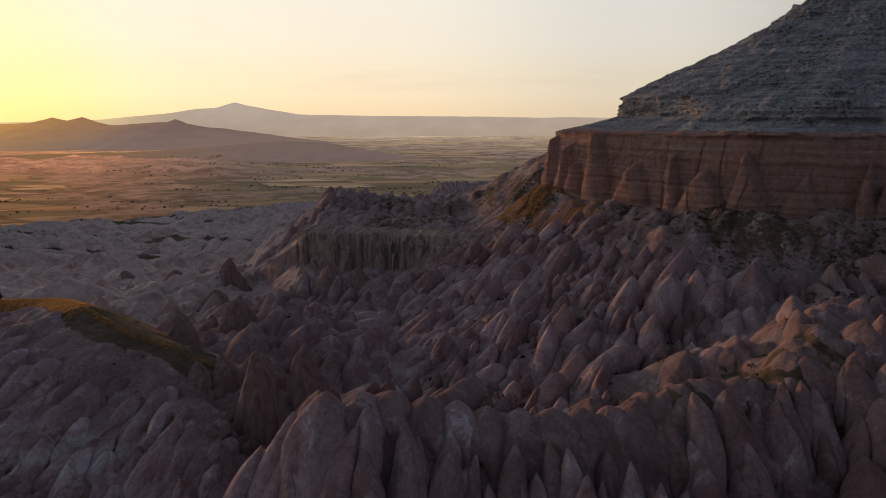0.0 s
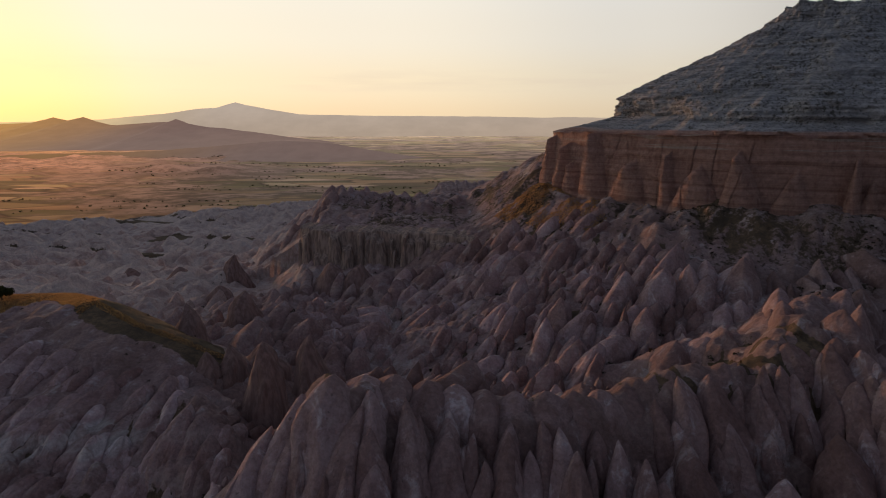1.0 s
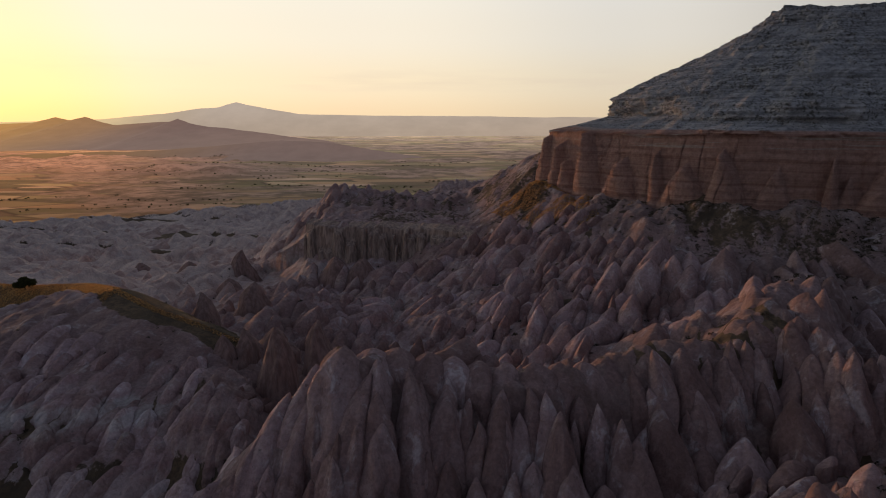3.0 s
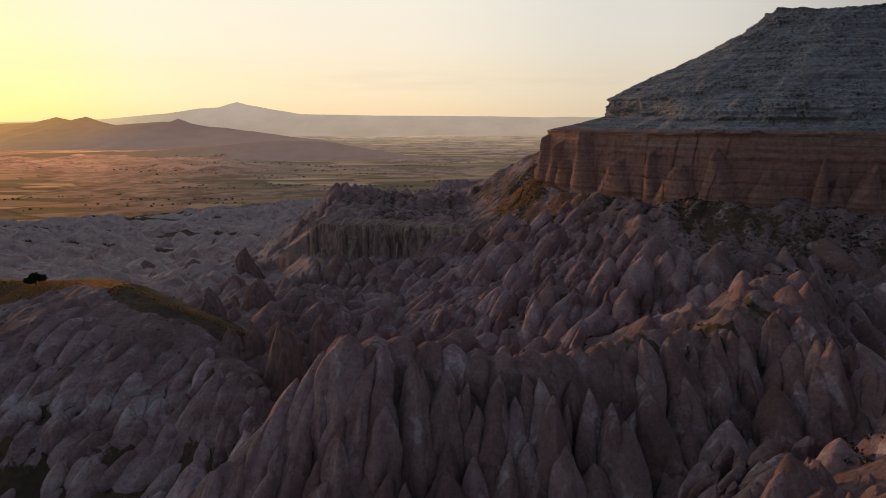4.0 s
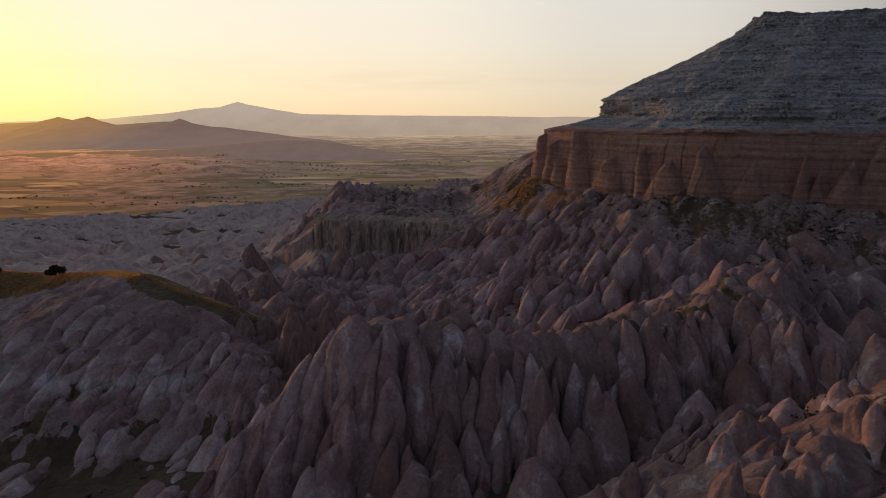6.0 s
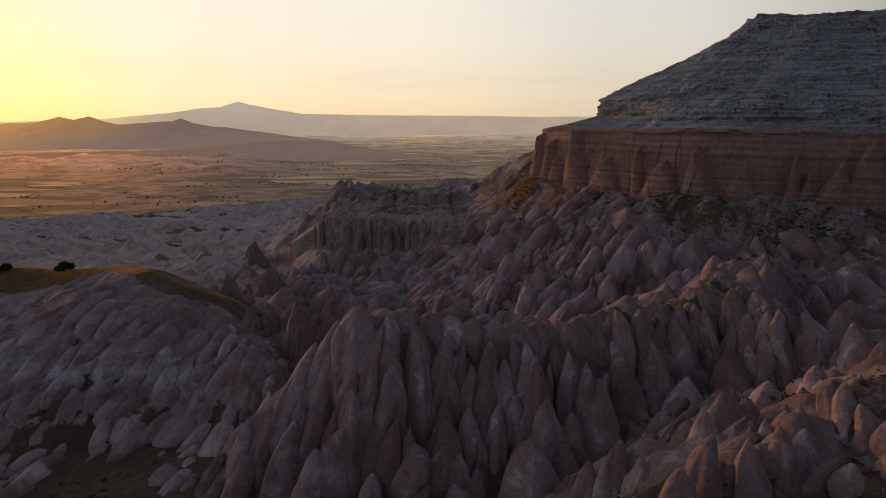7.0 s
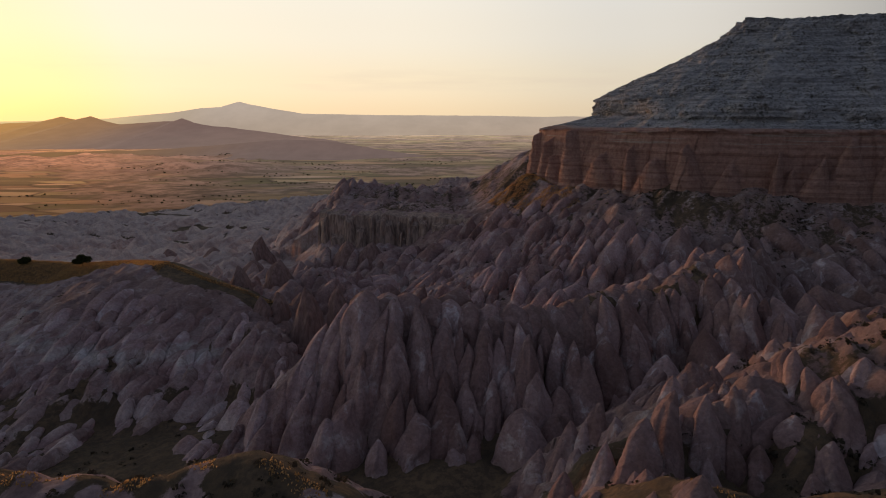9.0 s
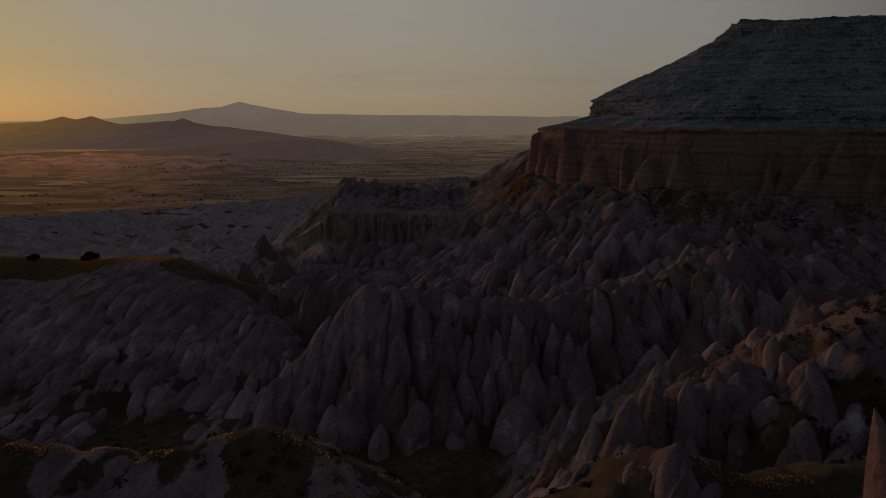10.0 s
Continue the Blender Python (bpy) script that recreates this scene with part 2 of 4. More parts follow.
NEAR_RIDGE = [(-47, 66, 27), (-37, 74, 40), (-26, 81, 51.5), (-18, 84, 60), (-8, 87, 57), (3, 87, 55.5), (14, 86, 55), (30, 90, 53.5), (39, 93, 56.5), (47, 94, 57), (56, 95, 57.5), (63, 99, 59), (70, 106, 61), (80, 119, 58.5), (91, 134, 56), (106, 150, 54)]
EAST_ARM = [(68, 100, 60), (74, 94, 59), (76, 86, 57.5), (84, 80, 58), (98, 78, 60), (118, 80, 64)]
DOME_ARM = [(42, 129, 42), (53, 126, 48.5), (61, 125, 50.5), (67, 116, 55), (71, 107, 60)]
RIGHT_RIDGE = [(9, 39, 34), (18, 41, 41.5), (27, 42, 48), (38, 42, 52.5), (46, 46, 54), (54, 50, 54), (61, 49, 57.5), (69, 48, 62.5), (92, 46, 70)]
CLOSE_SPUR = [(6, 23, 38.5), (15, 22, 47), (22, 22, 52), (29, 23, 56), (37, 27, 58), (46, 31, 58.5), (55, 34, 61), (62, 38, 63), (92, 36, 70)]
EDGE_SPUR = [(44, 14, 54), (52, 20, 58), (60, 27, 63), (70, 33, 67), (92, 36, 72)]
LOW_RIDGE = [(8, -8, 55), (19, -4, 62), (26, -2, 65.2), (34, -3, 62.5), (46, -2, 63.5), (60, -3, 66)]
FRONT_RIDGE = [(-90, 14, 58), (-50, 8, 59.5), (-36, 6.5, 59), (-21, 8, 63), (-12.5, 2, 62), (-4, -12, 58)]
HILL = [(-330, 240, 35), (-160, 203, 37.5), (-128, 190, 42), (-104, 166, 47), (-84, 152, 44.5), (-68, 147, 41), (-54, 146, 35), (-44, 143, 28)]
SPUR = [(-66, 130, 36), (-50, 112, 37), (-42, 100, 30)]
BACK_SPUR = [(82, 350, 92), (52, 390, 70), (20, 440, 47), (-10, 470, 40)]


COLUMN_LINE = [(-72, 302), (-58, 292), (-30, 290), (-8, 284), (14, 273), (36, 265), (54, 272)]


# level grassy benches among the pale badlands: centre, half length and half depth
BENCHES = [(-345, 500, 140, 7), (-235, 565, 52, 20), (-430, 602, 120, 7), (-330, 690, 90, 8)]


def benches(x, y):
    """1 on the benches, 0 off them, with ragged rims."""
    g = np.zeros_like(x)
    for cx, cy, ax, ay in BENCHES:
        d = np.hypot((x - cx) / ax, (y - cy + 0.12 * (x - cx)) / ay) + 0.5 * fractal(x, y, 45, 3, 230)
        g = np.maximum(g, sstep(1.12, 0.92, d))
    return g


def field_edge(x, y):
    """0 in the badlands, 1 on the farmed plain beyond."""
    return sstep(985, 1060, y + 0.68 * np.clip(-x, 0, None) - 0.2 * np.clip(x, 0, 400) + 55 * fractal(x, y, 160, 4, 9))


def landform(x, y):
    """The smooth shape of the land, with what the relief needs to know of it."""
    left = np.clip(-x, 0, None)
    floor = 33 - 17 * (1 - np.exp(-left / 75)) - 0.062 * np.clip(y - 60, 0, 560)
    gorge = np.clip(13 - 0.15 * (y - 290), -15 - 0.03 * (y - 470), 27)
    in_gorge = sstep(130, 190, y) * sstep(0, -50, x)
    floor = np.maximum(floor * (1 - in_gorge) + gorge * in_gorge, -24) + 3 * fractal(x, y, 60, 3, 5)
    plain = -26 + 3 * fractal(x, y, 300, 3, 8)
    far = field_edge(x, y)
    base = floor * (1 - far) + plain * far
    dm, _, sm = along(x, y, [(a, b, 0) for a, b in MESA_FOOT])
    dm = np.where(sm < 0, -dm, dm)
    steep = 0.34 + 0.14 * sstep(75, 20, x) * sstep(178, 215, y)
    talus = 65 - steep * np.clip(dm, 0, None) + np.clip(-dm, 0, 10) * 0.6 + 2.5 * fractal(x, y, 40, 3, 3)
    talus = talus + sstep(22, 0, dm) * (1.5 + 7 * np.clip(fractal(x, 0.3 * y, 17, 2, 4), -0.6, 1))
    wall, _, wall_side = along(x, y, [(a, b, 0) for a, b in COLUMN_LINE])
    shelf = 44 - np.where(wall_side > 0, 4.0 * np.clip(wall - 0.5, 0, None), 0) - 0.85 * np.clip(-64 - 0.1 * (y - 290) - x, 0, None) - 0.45 * np.clip(y - 425, 0, None) + 0.02 * (y - 290) + 2 * fractal(x, y, 50, 3, 6)
    apron = 31 - 0.28 * wall - 0.6 * np.clip(-70 - x, 0, None) - 0.6 * np.clip(x - 60, 0, None)
    h = smax(smax(base, talus, 5), np.where(wall_side > 0, apron, -99), 3)
    h = smax(h, shelf, 1.5)
    hill = ridge(x, y, HILL, 0.36, 0.85, 8)
    for r in (
        ridge(x, y, NEAR_RIDGE, 0.95, 0.8, 3.0),
        ridge(x, y, EAST_ARM, 0.85, 0.7, 3.0),
        ridge(x, y, DOME_ARM, 0.7, 0.7, 5.0),
        ridge(x, y, RIGHT_RIDGE, 0.9, 0.85, 2.0),
        ridge(x, y, CLOSE_SPUR, 0.8, 0.6, 2.0),
        ridge(x, y, EDGE_SPUR, 0.7, 0.6, 2.5),
        ridge(x, y, LOW_RIDGE, 0.5, 0.75, 2.5),
        ridge(x, y, FRONT_RIDGE, 0.45, 0.85, 1.5),
        hill,
        ridge(x, y, SPUR, 0.8, 0.8, 3),
        ridge(x, y, BACK_SPUR, 0.6, 0.6, 4),
    ):
        h = smax(h, r, 2.0)
    return h, hill, floor, far, dm


LX, LY, LSTEP = -345.0, -60.0, 1.0
LGX, LGY = np.meshgrid(np.arange(LX, 215, LSTEP), np.arange(LY, 660, LSTEP))
LAND_TABLE = landform(LGX.ravel(), LGY.ravel())[0].reshape(LGX.shape)


def shape_at(x, y):
    """The smooth land's height by table, for places near the flight."""
    u, v = np.clip((x - LX) / LSTEP, 0, LGX.shape[1] - 1.01), np.clip((y - LY) / LSTEP, 0, LGX.shape[0] - 1.01)
    i, j = u.astype(int), v.astype(int)
    u, v = u - i, v - j
    T = LAND_TABLE
    return T[j, i] * (1 - u) * (1 - v) + T[j, i + 1] * u * (1 - v) + T[j + 1, i] * (1 - u) * v + T[j + 1, i + 1] * u * v


def land(x, y):
    """Ground height and how grassy it is."""
    h, hill, floor, far, dm = landform(x, y)
    bare = hill - h
    dh, _, sh = along(x, y, HILL)
    reach = 7 + 3 * fractal(x, y, 12, 3, 44) + 16 * sstep(-125, -175, x)
    grass_top = sstep(-6, -1.5, bare) * np.where(sh > 0, sstep(reach + 2, reach - 2, dh), 1.0) * sstep(-50, -62, x) * sstep(31, 34, h)
    slope_zone = sstep(110, 60, np.abs(dm - 70)) * sstep(-30, 10, x)
    near_by = (far < 0.999) & (x > -900) & (x < 420) & (y > -70)
    wx, wy = x + 3.5 * fractal(x, y, 16, 3, 64), y + 3.5 * fractal(x, y, 16, 3, 65)
    a1 = np.maximum(teeth(wx, wy, 4.6, 1, 52, 2.4, 1.9, near_by), 1.15 * teeth(wx, wy, 8.2, 5, 58, 2.2, 1.9, near_by))
    a2 = teeth(wx, wy, 5.6, 31, 90, 1.6, 1.8, near_by)
    b1 = teeth(x, y, 2.6, 61, 60, 1.4, 1.6, near_by & (y < 330))
    b2 = teeth(x, y, 11.0, 91, 80, 1.3, 1.25, near_by & (y > 105))
    white_lands = sstep(225, 310, y) * sstep(-60, -115, x + 0.12 * (y - 300))
    bench = benches(x, y) * white_lands
    on_hill = sstep(-7, -2, bare) * sstep(108, 122, y)
    amp = (1 - far) * (1 - 0.94 * bench) * (1 - grass_top) * (1 - 0.55 * on_hill) * sstep(0, 8, dm)
    lowland = 4.5 + 3.5 * sstep(-42, -58, x)
    flat_floor = sstep(lowland, lowland * 0.35, h - floor) * sstep(150, 120, y) * sstep(-0.25, 0.06, fractal(x, y, 22, 3, 47) + 0.6 * sstep(75, 62, y) * sstep(-35, -25, x) + 0.5 * sstep(-40, -55, x) * sstep(108, 96, y))
    amp = amp * (1 - 0.9 * flat_floor) * (1 - np.where(x > 0, 0.3, 0.7) * sstep(18, 6, y))
    rough = 0.4 + 0.6 * sstep(-0.25, 0.2, fractal(x, y, 45, 3, 12))
    d_near = along(x, y, NEAR_RIDGE)[0]
    pale_ = near_by & (white_lands > 0.002)
    ribs = teeth(x + 1.5 * fractal(x, y, 9, 2, 66), y, 3.8, 221, 90, 2.6, 1.9, near_by & (y < 130))
    close = sstep(128, 112, y)
    relief = (4.2 * a1 * slope_zone + 5.5 * a2 * (1 - slope_zone)) * (1 - close) + 4.6 * ribs * close * (0.25 + 0.75 * sstep(1.5, 8, d_near)) * (1 - 0.5 * sstep(18, 42, x) * sstep(50, 64, y)) + 1.5 * b1
    tall = 6.5 * b2**1.5 * sstep(-0.05, 0.3, fractal(x, y, 70, 3, 21)) * sstep(110, 150, y)
    big_m, small_m = teeth(wx, wy, 19.0, 191, 55, 2.0, 1.9, pale_), teeth(wx, wy, 7.5, 211, 60, 2.2, 1.9, pale_)
    mounds = 11.0 * big_m + 8.0 * small_m
    h = h + 3.5 * bench + amp * rough * (relief * (1 - 0.8 * white_lands) + tall * (1 - white_lands) + mounds * white_lands) - amp * 1.5 - 3.6 * close * amp * sstep(4, 10, d_near) * sstep(48, 56, y) * sstep(-50, -40, x)
    crest = np.minimum(d_near, np.minimum(along(x, y, RIGHT_RIDGE)[0], along(x, y, CLOSE_SPUR)[0]))
    h = h + (2.6 * teeth(wx, wy, 6.5, 241, 70, 1.3, 1.8, near_by & (y < 130)) - 1.0) * sstep(7, 2, crest) * close
    h = h + 1.6 * fractal(x, y, 7, 4, 245) * sstep(4, 14, x) * sstep(70, 60, y) * close
    h = h + 0.25 * fractal(x, y, 4, 3, 40)
    cleft = 0.55 * sstep(0.24, 0.06, small_m) * white_lands + sstep(0.5, 0.28, a1) * slope_zone * (1 - white_lands) * (1 - close) * sstep(300, 270, y)
    east_side = sstep(18, 42, x) * sstep(50, 64, y) + 0.7 * sstep(-45, -65, x)
    gully = close * sstep(0.22 + 0.34 * east_side, 0.06 + 0.2 * east_side, ribs) * sstep(-0.3, 0.05, fractal(x, y, 16, 3, 63) + 0.2 * east_side)
    cleft = cleft + gully
    grass = np.clip(grass_top + flat_floor + far + bench + cleft * sstep(-0.2, 0.15, fractal(x, y, 50, 3, 62)), 0, 1)
    grass = np.clip(grass + sstep(-0.05, 0.3, fractal(x, y, 35, 4, 50) + 0.3 * sstep(40, 5, dm)) * sstep(110, 30, dm) * sstep(0.45, 0.15, a1) * sstep(285, 255, y), 0, 1)
    grass = np.clip(grass + sstep(-0.45, 0.15, fractal(x, y, 9, 4, 58) + 0.35 * sstep(14, 2, y) * sstep(30, 44, x)) * sstep(38, 20, y) * (1 - 0.1 * sstep(6, -2, x)), 0, 1)
    grass = np.clip(grass + 0.8 * sstep(-0.05, 0.3, fractal(x, y, 11, 4, 67)) * sstep(46, 60, x) * sstep(74, 58, y) * (1 - 0.6 * ribs), 0, 1)
    scree = sstep(70, 18, dm) * (0.66 + 0.45 * fractal(x, y, 20, 4, 56) - 0.32 * np.clip(a1, 0, 1))
    back = sstep(285, 300, y) * sstep(-90, -60, x) * sstep(560, 480, y) * (0.55 + 0.3 * fractal(x, y, 30, 4, 57) - 0.35 * a2)
    grass = np.clip(np.maximum(grass, np.maximum(scree, back)), 0, 1)
    return h, grass


def spaced(fine, lo, hi, step, grow, end_lo, end_hi):
    """Grid lines: evenly spaced within lo..hi and growing outwards."""
    mid = list(np.arange(lo, hi, step))
    up, d = [mid[-1]], step
    while up[-1] < end_hi:
        d *= grow if up[-1] - hi < fine else 1.09
        up.append(up[-1] + d)
    down, d = [lo], step
    while down[-1] > end_lo:
        d *= grow if lo - down[-1] < fine else 1.09
        down.append(down[-1] - d)
    return np.array(down[:0:-1] + mid + up[1:])


gx = spaced(300, -112, 105, 0.6, 1.0085, -4000, 4000)
gy = np.concatenate([spaced(1, -25, 130, 0.6, 1.1, -400, 131)[:-2], spaced(500, 131, 300, 0.72, 1.0085, 131, 4800)])
GX, GY = np.meshgrid(gx, gy)
GH, GG = land(GX, GY)


def grid_mesh(name, X, Y, Z, mat):
    ny, nx = X.shape
    idx = np.arange(nx * ny).reshape(ny, nx)
    quads = np.stack([idx[:-1, :-1], idx[:-1, 1:], idx[1:, 1:], idx[1:, :-1]], -1).reshape(-1, 4)
    me = bpy.data.meshes.new(name)
    me.vertices.add(nx * ny)
    me.vertices.foreach_set("co", np.stack([X, Y, Z], -1).astype(np.float32).ravel())
    me.loops.add(quads.size)
    me.loops.foreach_set("vertex_index", quads.astype(np.int32).ravel())
    me.polygons.add(len(quads))
    me.polygons.foreach_set("loop_start", np.arange(0, quads.size, 4, dtype=np.int32))
    me.update(calc_edges=True)
    me.polygons.foreach_set("use_smooth", np.ones(len(quads), dtype=bool))
    me.materials.append(mat)
    return me


me = grid_mesh("ground", GX, GY, GH, MAT_GROUND)
att = me.attributes.new("grass", "FLOAT", "POINT")
att.data.foreach_set("value", GG.astype(np.float32).ravel())
tagged(new("ground", me), "eroded pink and buff tuff badlands with dry grass patches", "ground", kind="structure")


# ---- the mesa ----
def smooth_line(pts, n):
    """n places along a Catmull-Rom line."""
    P = np.array([pts[0], *pts, pts[-1]], float)
    t = np.linspace(0, len(pts) - 1 - 1e-6, n)
    i = np.floor(t).astype(int)
    f = (t - i)[:, None]
    a, b, c, d = P[i], P[i + 1], P[i + 2], P[i + 3]
    return 0.5 * (2 * b + (c - a) * f + (2 * a - 5 * b + 4 * c - d) * f**2 + (3 * b - a - 3 * c + d) * f**3)


def build_mesa():
    nu = 1500
    foot, rim = smooth_line(MESA_FOOT, nu), smooth_line(MESA_RIM, nu)
    step = np.hypot(*np.diff(foot, axis=0).T)
    run = np.concatenate([[0], np.cumsum(step)])
    # section: share of the way from foot to rim, height
    zs = np.concatenate([np.linspace(50, 94, 90), np.linspace(94.3, 108, 40), np.linspace(108.3, 149, 110)])
    share = np.interp(zs, [50, 66, 92.5, 93.5, 94.0, 95.5, 99, 106, 110, 124, 142, 144.5, 147.5, 149], [-0.03, 0.0, 0.045, 0.043, 0.043, 0.06, 0.17, 0.25, 0.33, 0.60, 0.93, 0.945, 0.99, 1.0])
    west = np.interp(zs, [50, 66, 92.5, 93.5, 94.0, 95.0, 101.0, 101.5, 109.5, 112, 124, 142, 144.5, 147.5, 149], [-0.03, 0.0, 0.03, 0.028, 0.028, 0.07, 0.31, 0.325, 0.335, 0.37, 0.61, 0.93, 0.945, 0.99, 1.0])
    U, Z = np.meshgrid(run, zs)
    at_west = sstep(4.7, 3.7, np.linspace(0, len(MESA_FOOT) - 1, nu))[None, :]
    A = share[:, None] * (1 - at_west) + west[:, None] * at_west
    X = foot[None, :, 0] + A * (rim - foot)[None, :, 0]
    Y = foot[None, :, 1] + A * (rim - foot)[None, :, 1]
    ox, oy = -(rim - foot)[:, 0], -(rim - foot)[:, 1]
    ln = np.hypot(ox, oy)
    ox, oy = ox / ln, oy / ln
    # flat-iron buttresses of the red cliff: broad at the foot, closing to a blunt point
    rs = np.random.RandomState(8)
    warp = U + 2.0 * fractal(U, Z * 0.5, 12, 3, 70)
    push = np.full_like(U, -2.4)
    at = 0.0
    while at < run[-1]:
        half, top, deep = rs.uniform(4.0, 15.0), rs.uniform(80, 97), rs.uniform(2.6, 6.2)
        hw = half * np.clip(1 - (Z - 60) / (top - 60), 0.0, 1.3) ** 0.88 + 0.01
        d = np.abs(warp - at - rs.uniform(-0.12, 0.12) * (Z - 60)) / hw
        push = np.maximum(push, -2.4 + deep * np.sqrt(np.clip(1 - d**2.2, 0, 1)) * sstep(top, top - 4, Z))
        at += half * rs.uniform(0.7, 2.1)
    push = push * sstep(95, 93, Z) - 2.3 * sstep(93, 95, Z) * sstep(106, 96, Z)
    crack = np.abs(fractal(U + 4 * fractal(U, Z, 20, 2, 81), Z * 0.15, 11, 2, 82))
    push -= 0.9 * sstep(0.05, 0.0, crack) * sstep(-0.1, 0.3, fractal(U, 0 * U, 40, 2, 85)) * sstep(94, 90, Z)
    # level beds stand proud or cut back
    bed = fractal(Z, 0 * Z, 2.6, 3, 74) + 0.5 * fractal(Z, U * 0.02, 1.2, 2, 75)
    push += bed * np.where(Z < 94, 0.5, 0.35 + 0.9 * sstep(-0.05, 0.3, fractal(U, Z * 2, 30, 3, 83)))
    push += 2.2 * fractal(U, Z * 1.5, 9, 5, 76) * np.where(Z < 94, 0.4, 1.5)
    push += 1.6 * np.clip(fractal(U, Z * 2.5, 4.5, 3, 86), -0.2, 1) * np.where(Z < 94, 0.15, 1.5)
    notch = (1 - 0.8 * at_west) * sstep(99, 101, Z) * sstep(108, 106.5, Z) * (0.3 + sstep(0.0, 0.3, fractal(U, 0 * U, 22, 2, 84)))
    push += 3.0 * notch
    gully = fractal(U, Z * 0.12, 16, 3, 78)
    push += sstep(95, 104, Z) * sstep(149, 138, Z) * 5.0 * gully
    X, Y = X + push * ox[None, :], Y + push * oy[None, :]
    Zf = Z + 0.5 * fractal(U, Z, 6, 3, 77) + 0.9 * sstep(90, 94, Z) * sstep(100, 95, Z) * fractal(U, 0 * Z, 14, 4, 89) + 1.6 * sstep(140, 149, Z) * fractal(U, 0 * Z, 10, 4, 87)
    # close the top with rings that run in to the middle
    cx, cy = 262.0, 330.0
    tops = [(X[-1] + (cx - X[-1]) * f, Y[-1] + (cy - Y[-1]) * f, Zf[-1] + 1.5 * f) for f in (0.02, 0.1, 0.3, 0.6, 1.0)]
    X = np.vstack([X] + [t[0] for t in tops])
    Y = np.vstack([Y] + [t[1] for t in tops])
    Zf = np.vstack([Zf] + [t[2] for t in tops])
    return grid_mesh("mesa", X, Y, Zf, MAT_MESA)


tagged(new("mesa", build_mesa()), "layered grey mesa over a fluted red tuff cliff", "mesa", kind="structure")


def build_column_cliff():
    """The dark wall of fluted columns at the head of the gorge."""
    line = smooth_line([(a - 1, b - 8) for a, b in COLUMN_LINE], 700)
    run = np.concatenate([[0], np.cumsum(np.hypot(*np.diff(line, axis=0).T))])
    back = np.array([0.15, 1.0])
    zs = np.concatenate([np.linspace(6, 46, 80), [46.4, 46.6]])
    U, Z = np.meshgrid(run, zs)
    rs = np.random.RandomState(18)
    push = np.full_like(U, -1.2)
    at = 0.0
    while at < run[-1]:
        half, top, deep = rs.uniform(1.2, 4.6), rs.uniform(34, 47.5), rs.uniform(2.4, 5.4)
        hw = half * np.clip(1.25 - (Z - 26) / (top - 26) * 0.7, 0.05, 1.3) ** 0.6
        d = np.abs(U + 0.8 * fractal(U, Z, 8, 2, 171) - at) / hw
        push = np.maximum(push, -1.2 + deep * np.sqrt(np.clip(1 - d * d, 0, 1)) * sstep(top + 0.3, top - 2.5, Z))
        at += half * rs.uniform(1.2, 2.1)
    push += 0.5 * fractal(U, Z, 5, 4, 172)
    slope = (Z - 22) * 0.16 + 1.2 * fractal(U, 0 * U, 20, 2, 174)
    X = line[None, :, 0] + 0 * Z
    Y = line[None, :, 1] + slope - push
    X[-1] += 2
    Y[-2] += 2
    Y[-1] += 14
    top_line = -1.5 * np.abs(fractal(U, 0 * U, 9, 3, 173)) * sstep(38, 46, Z) * 2
    return grid_mesh("column_cliff", X, Y, Z + top_line, MAT_DARK)


tagged(new("column_cliff", build_column_cliff()), "dark fluted tuff wall at the gorge head", "cliff", kind="structure")

# ---- pinnacles ----
# each: x, y, z of the tip, half width, fall from the tip to the foot, and the way it runs down, in degrees to the east of south
FACE_UPPER = [
    (-5.8, 80.8, 57.6, 2.9, 17, 8), (-9.9, 76.3, 52.2, 1.9, 12, 0), (0.8, 78.4, 52.5, 1.9, 12, 8), (4.8, 78.9, 52.6, 1.4, 8, 0), (10.2, 78.5, 53.1, 2.9, 13, -10), (13.4, 77.6, 50.6, 1.9, 9, 0),
    (-12.2, 79.2, 57.2, 3.1, 16, -18), (-16.0, 75.0, 50.0, 4.3, 17, -18), (-22.0, 81.0, 55.0, 2.5, 14, -30), (-27.0, 81.3, 52.6, 2.3, 12, -32), (-24.0, 75.0, 46.5, 2.3, 12, -28), (-31.0, 77.0, 47.0, 2.1, 10, -30),
    (-35.0, 73.0, 41.5, 2.4, 9, -30), (-29.0, 69.0, 41.0, 2.8, 8, -20),
]
CREST_DOMES = [
    (-17.5, 83.0, 60.6, 4.6, 9, -15), (-13, 86.8, 58.6, 3.23, 5, 0), (-8, 87.8, 58.4, 3.23, 5, 5), (-2.6, 87.8, 57.4, 3.04, 5, 0), (2.2, 87.6, 56.8, 2.85, 5, 5), (7.2, 86.8, 56.2, 3.04, 5, -5), (12, 86.8, 56, 2.85, 5, 0),
    (17, 87, 55.8, 3.04, 5, -5), (22, 88.4, 55.2, 3.04, 5, 0), (26.8, 89.8, 54.8, 2.85, 5, 5), (31.6, 91.2, 55, 2.85, 5, 0), (-22.5, 83.6, 57.0, 3.2, 9, -25), (50, 94.8, 57.6, 2.66, 5, 0), (63.5, 98.8, 59.8, 3.04, 5, -5),
]
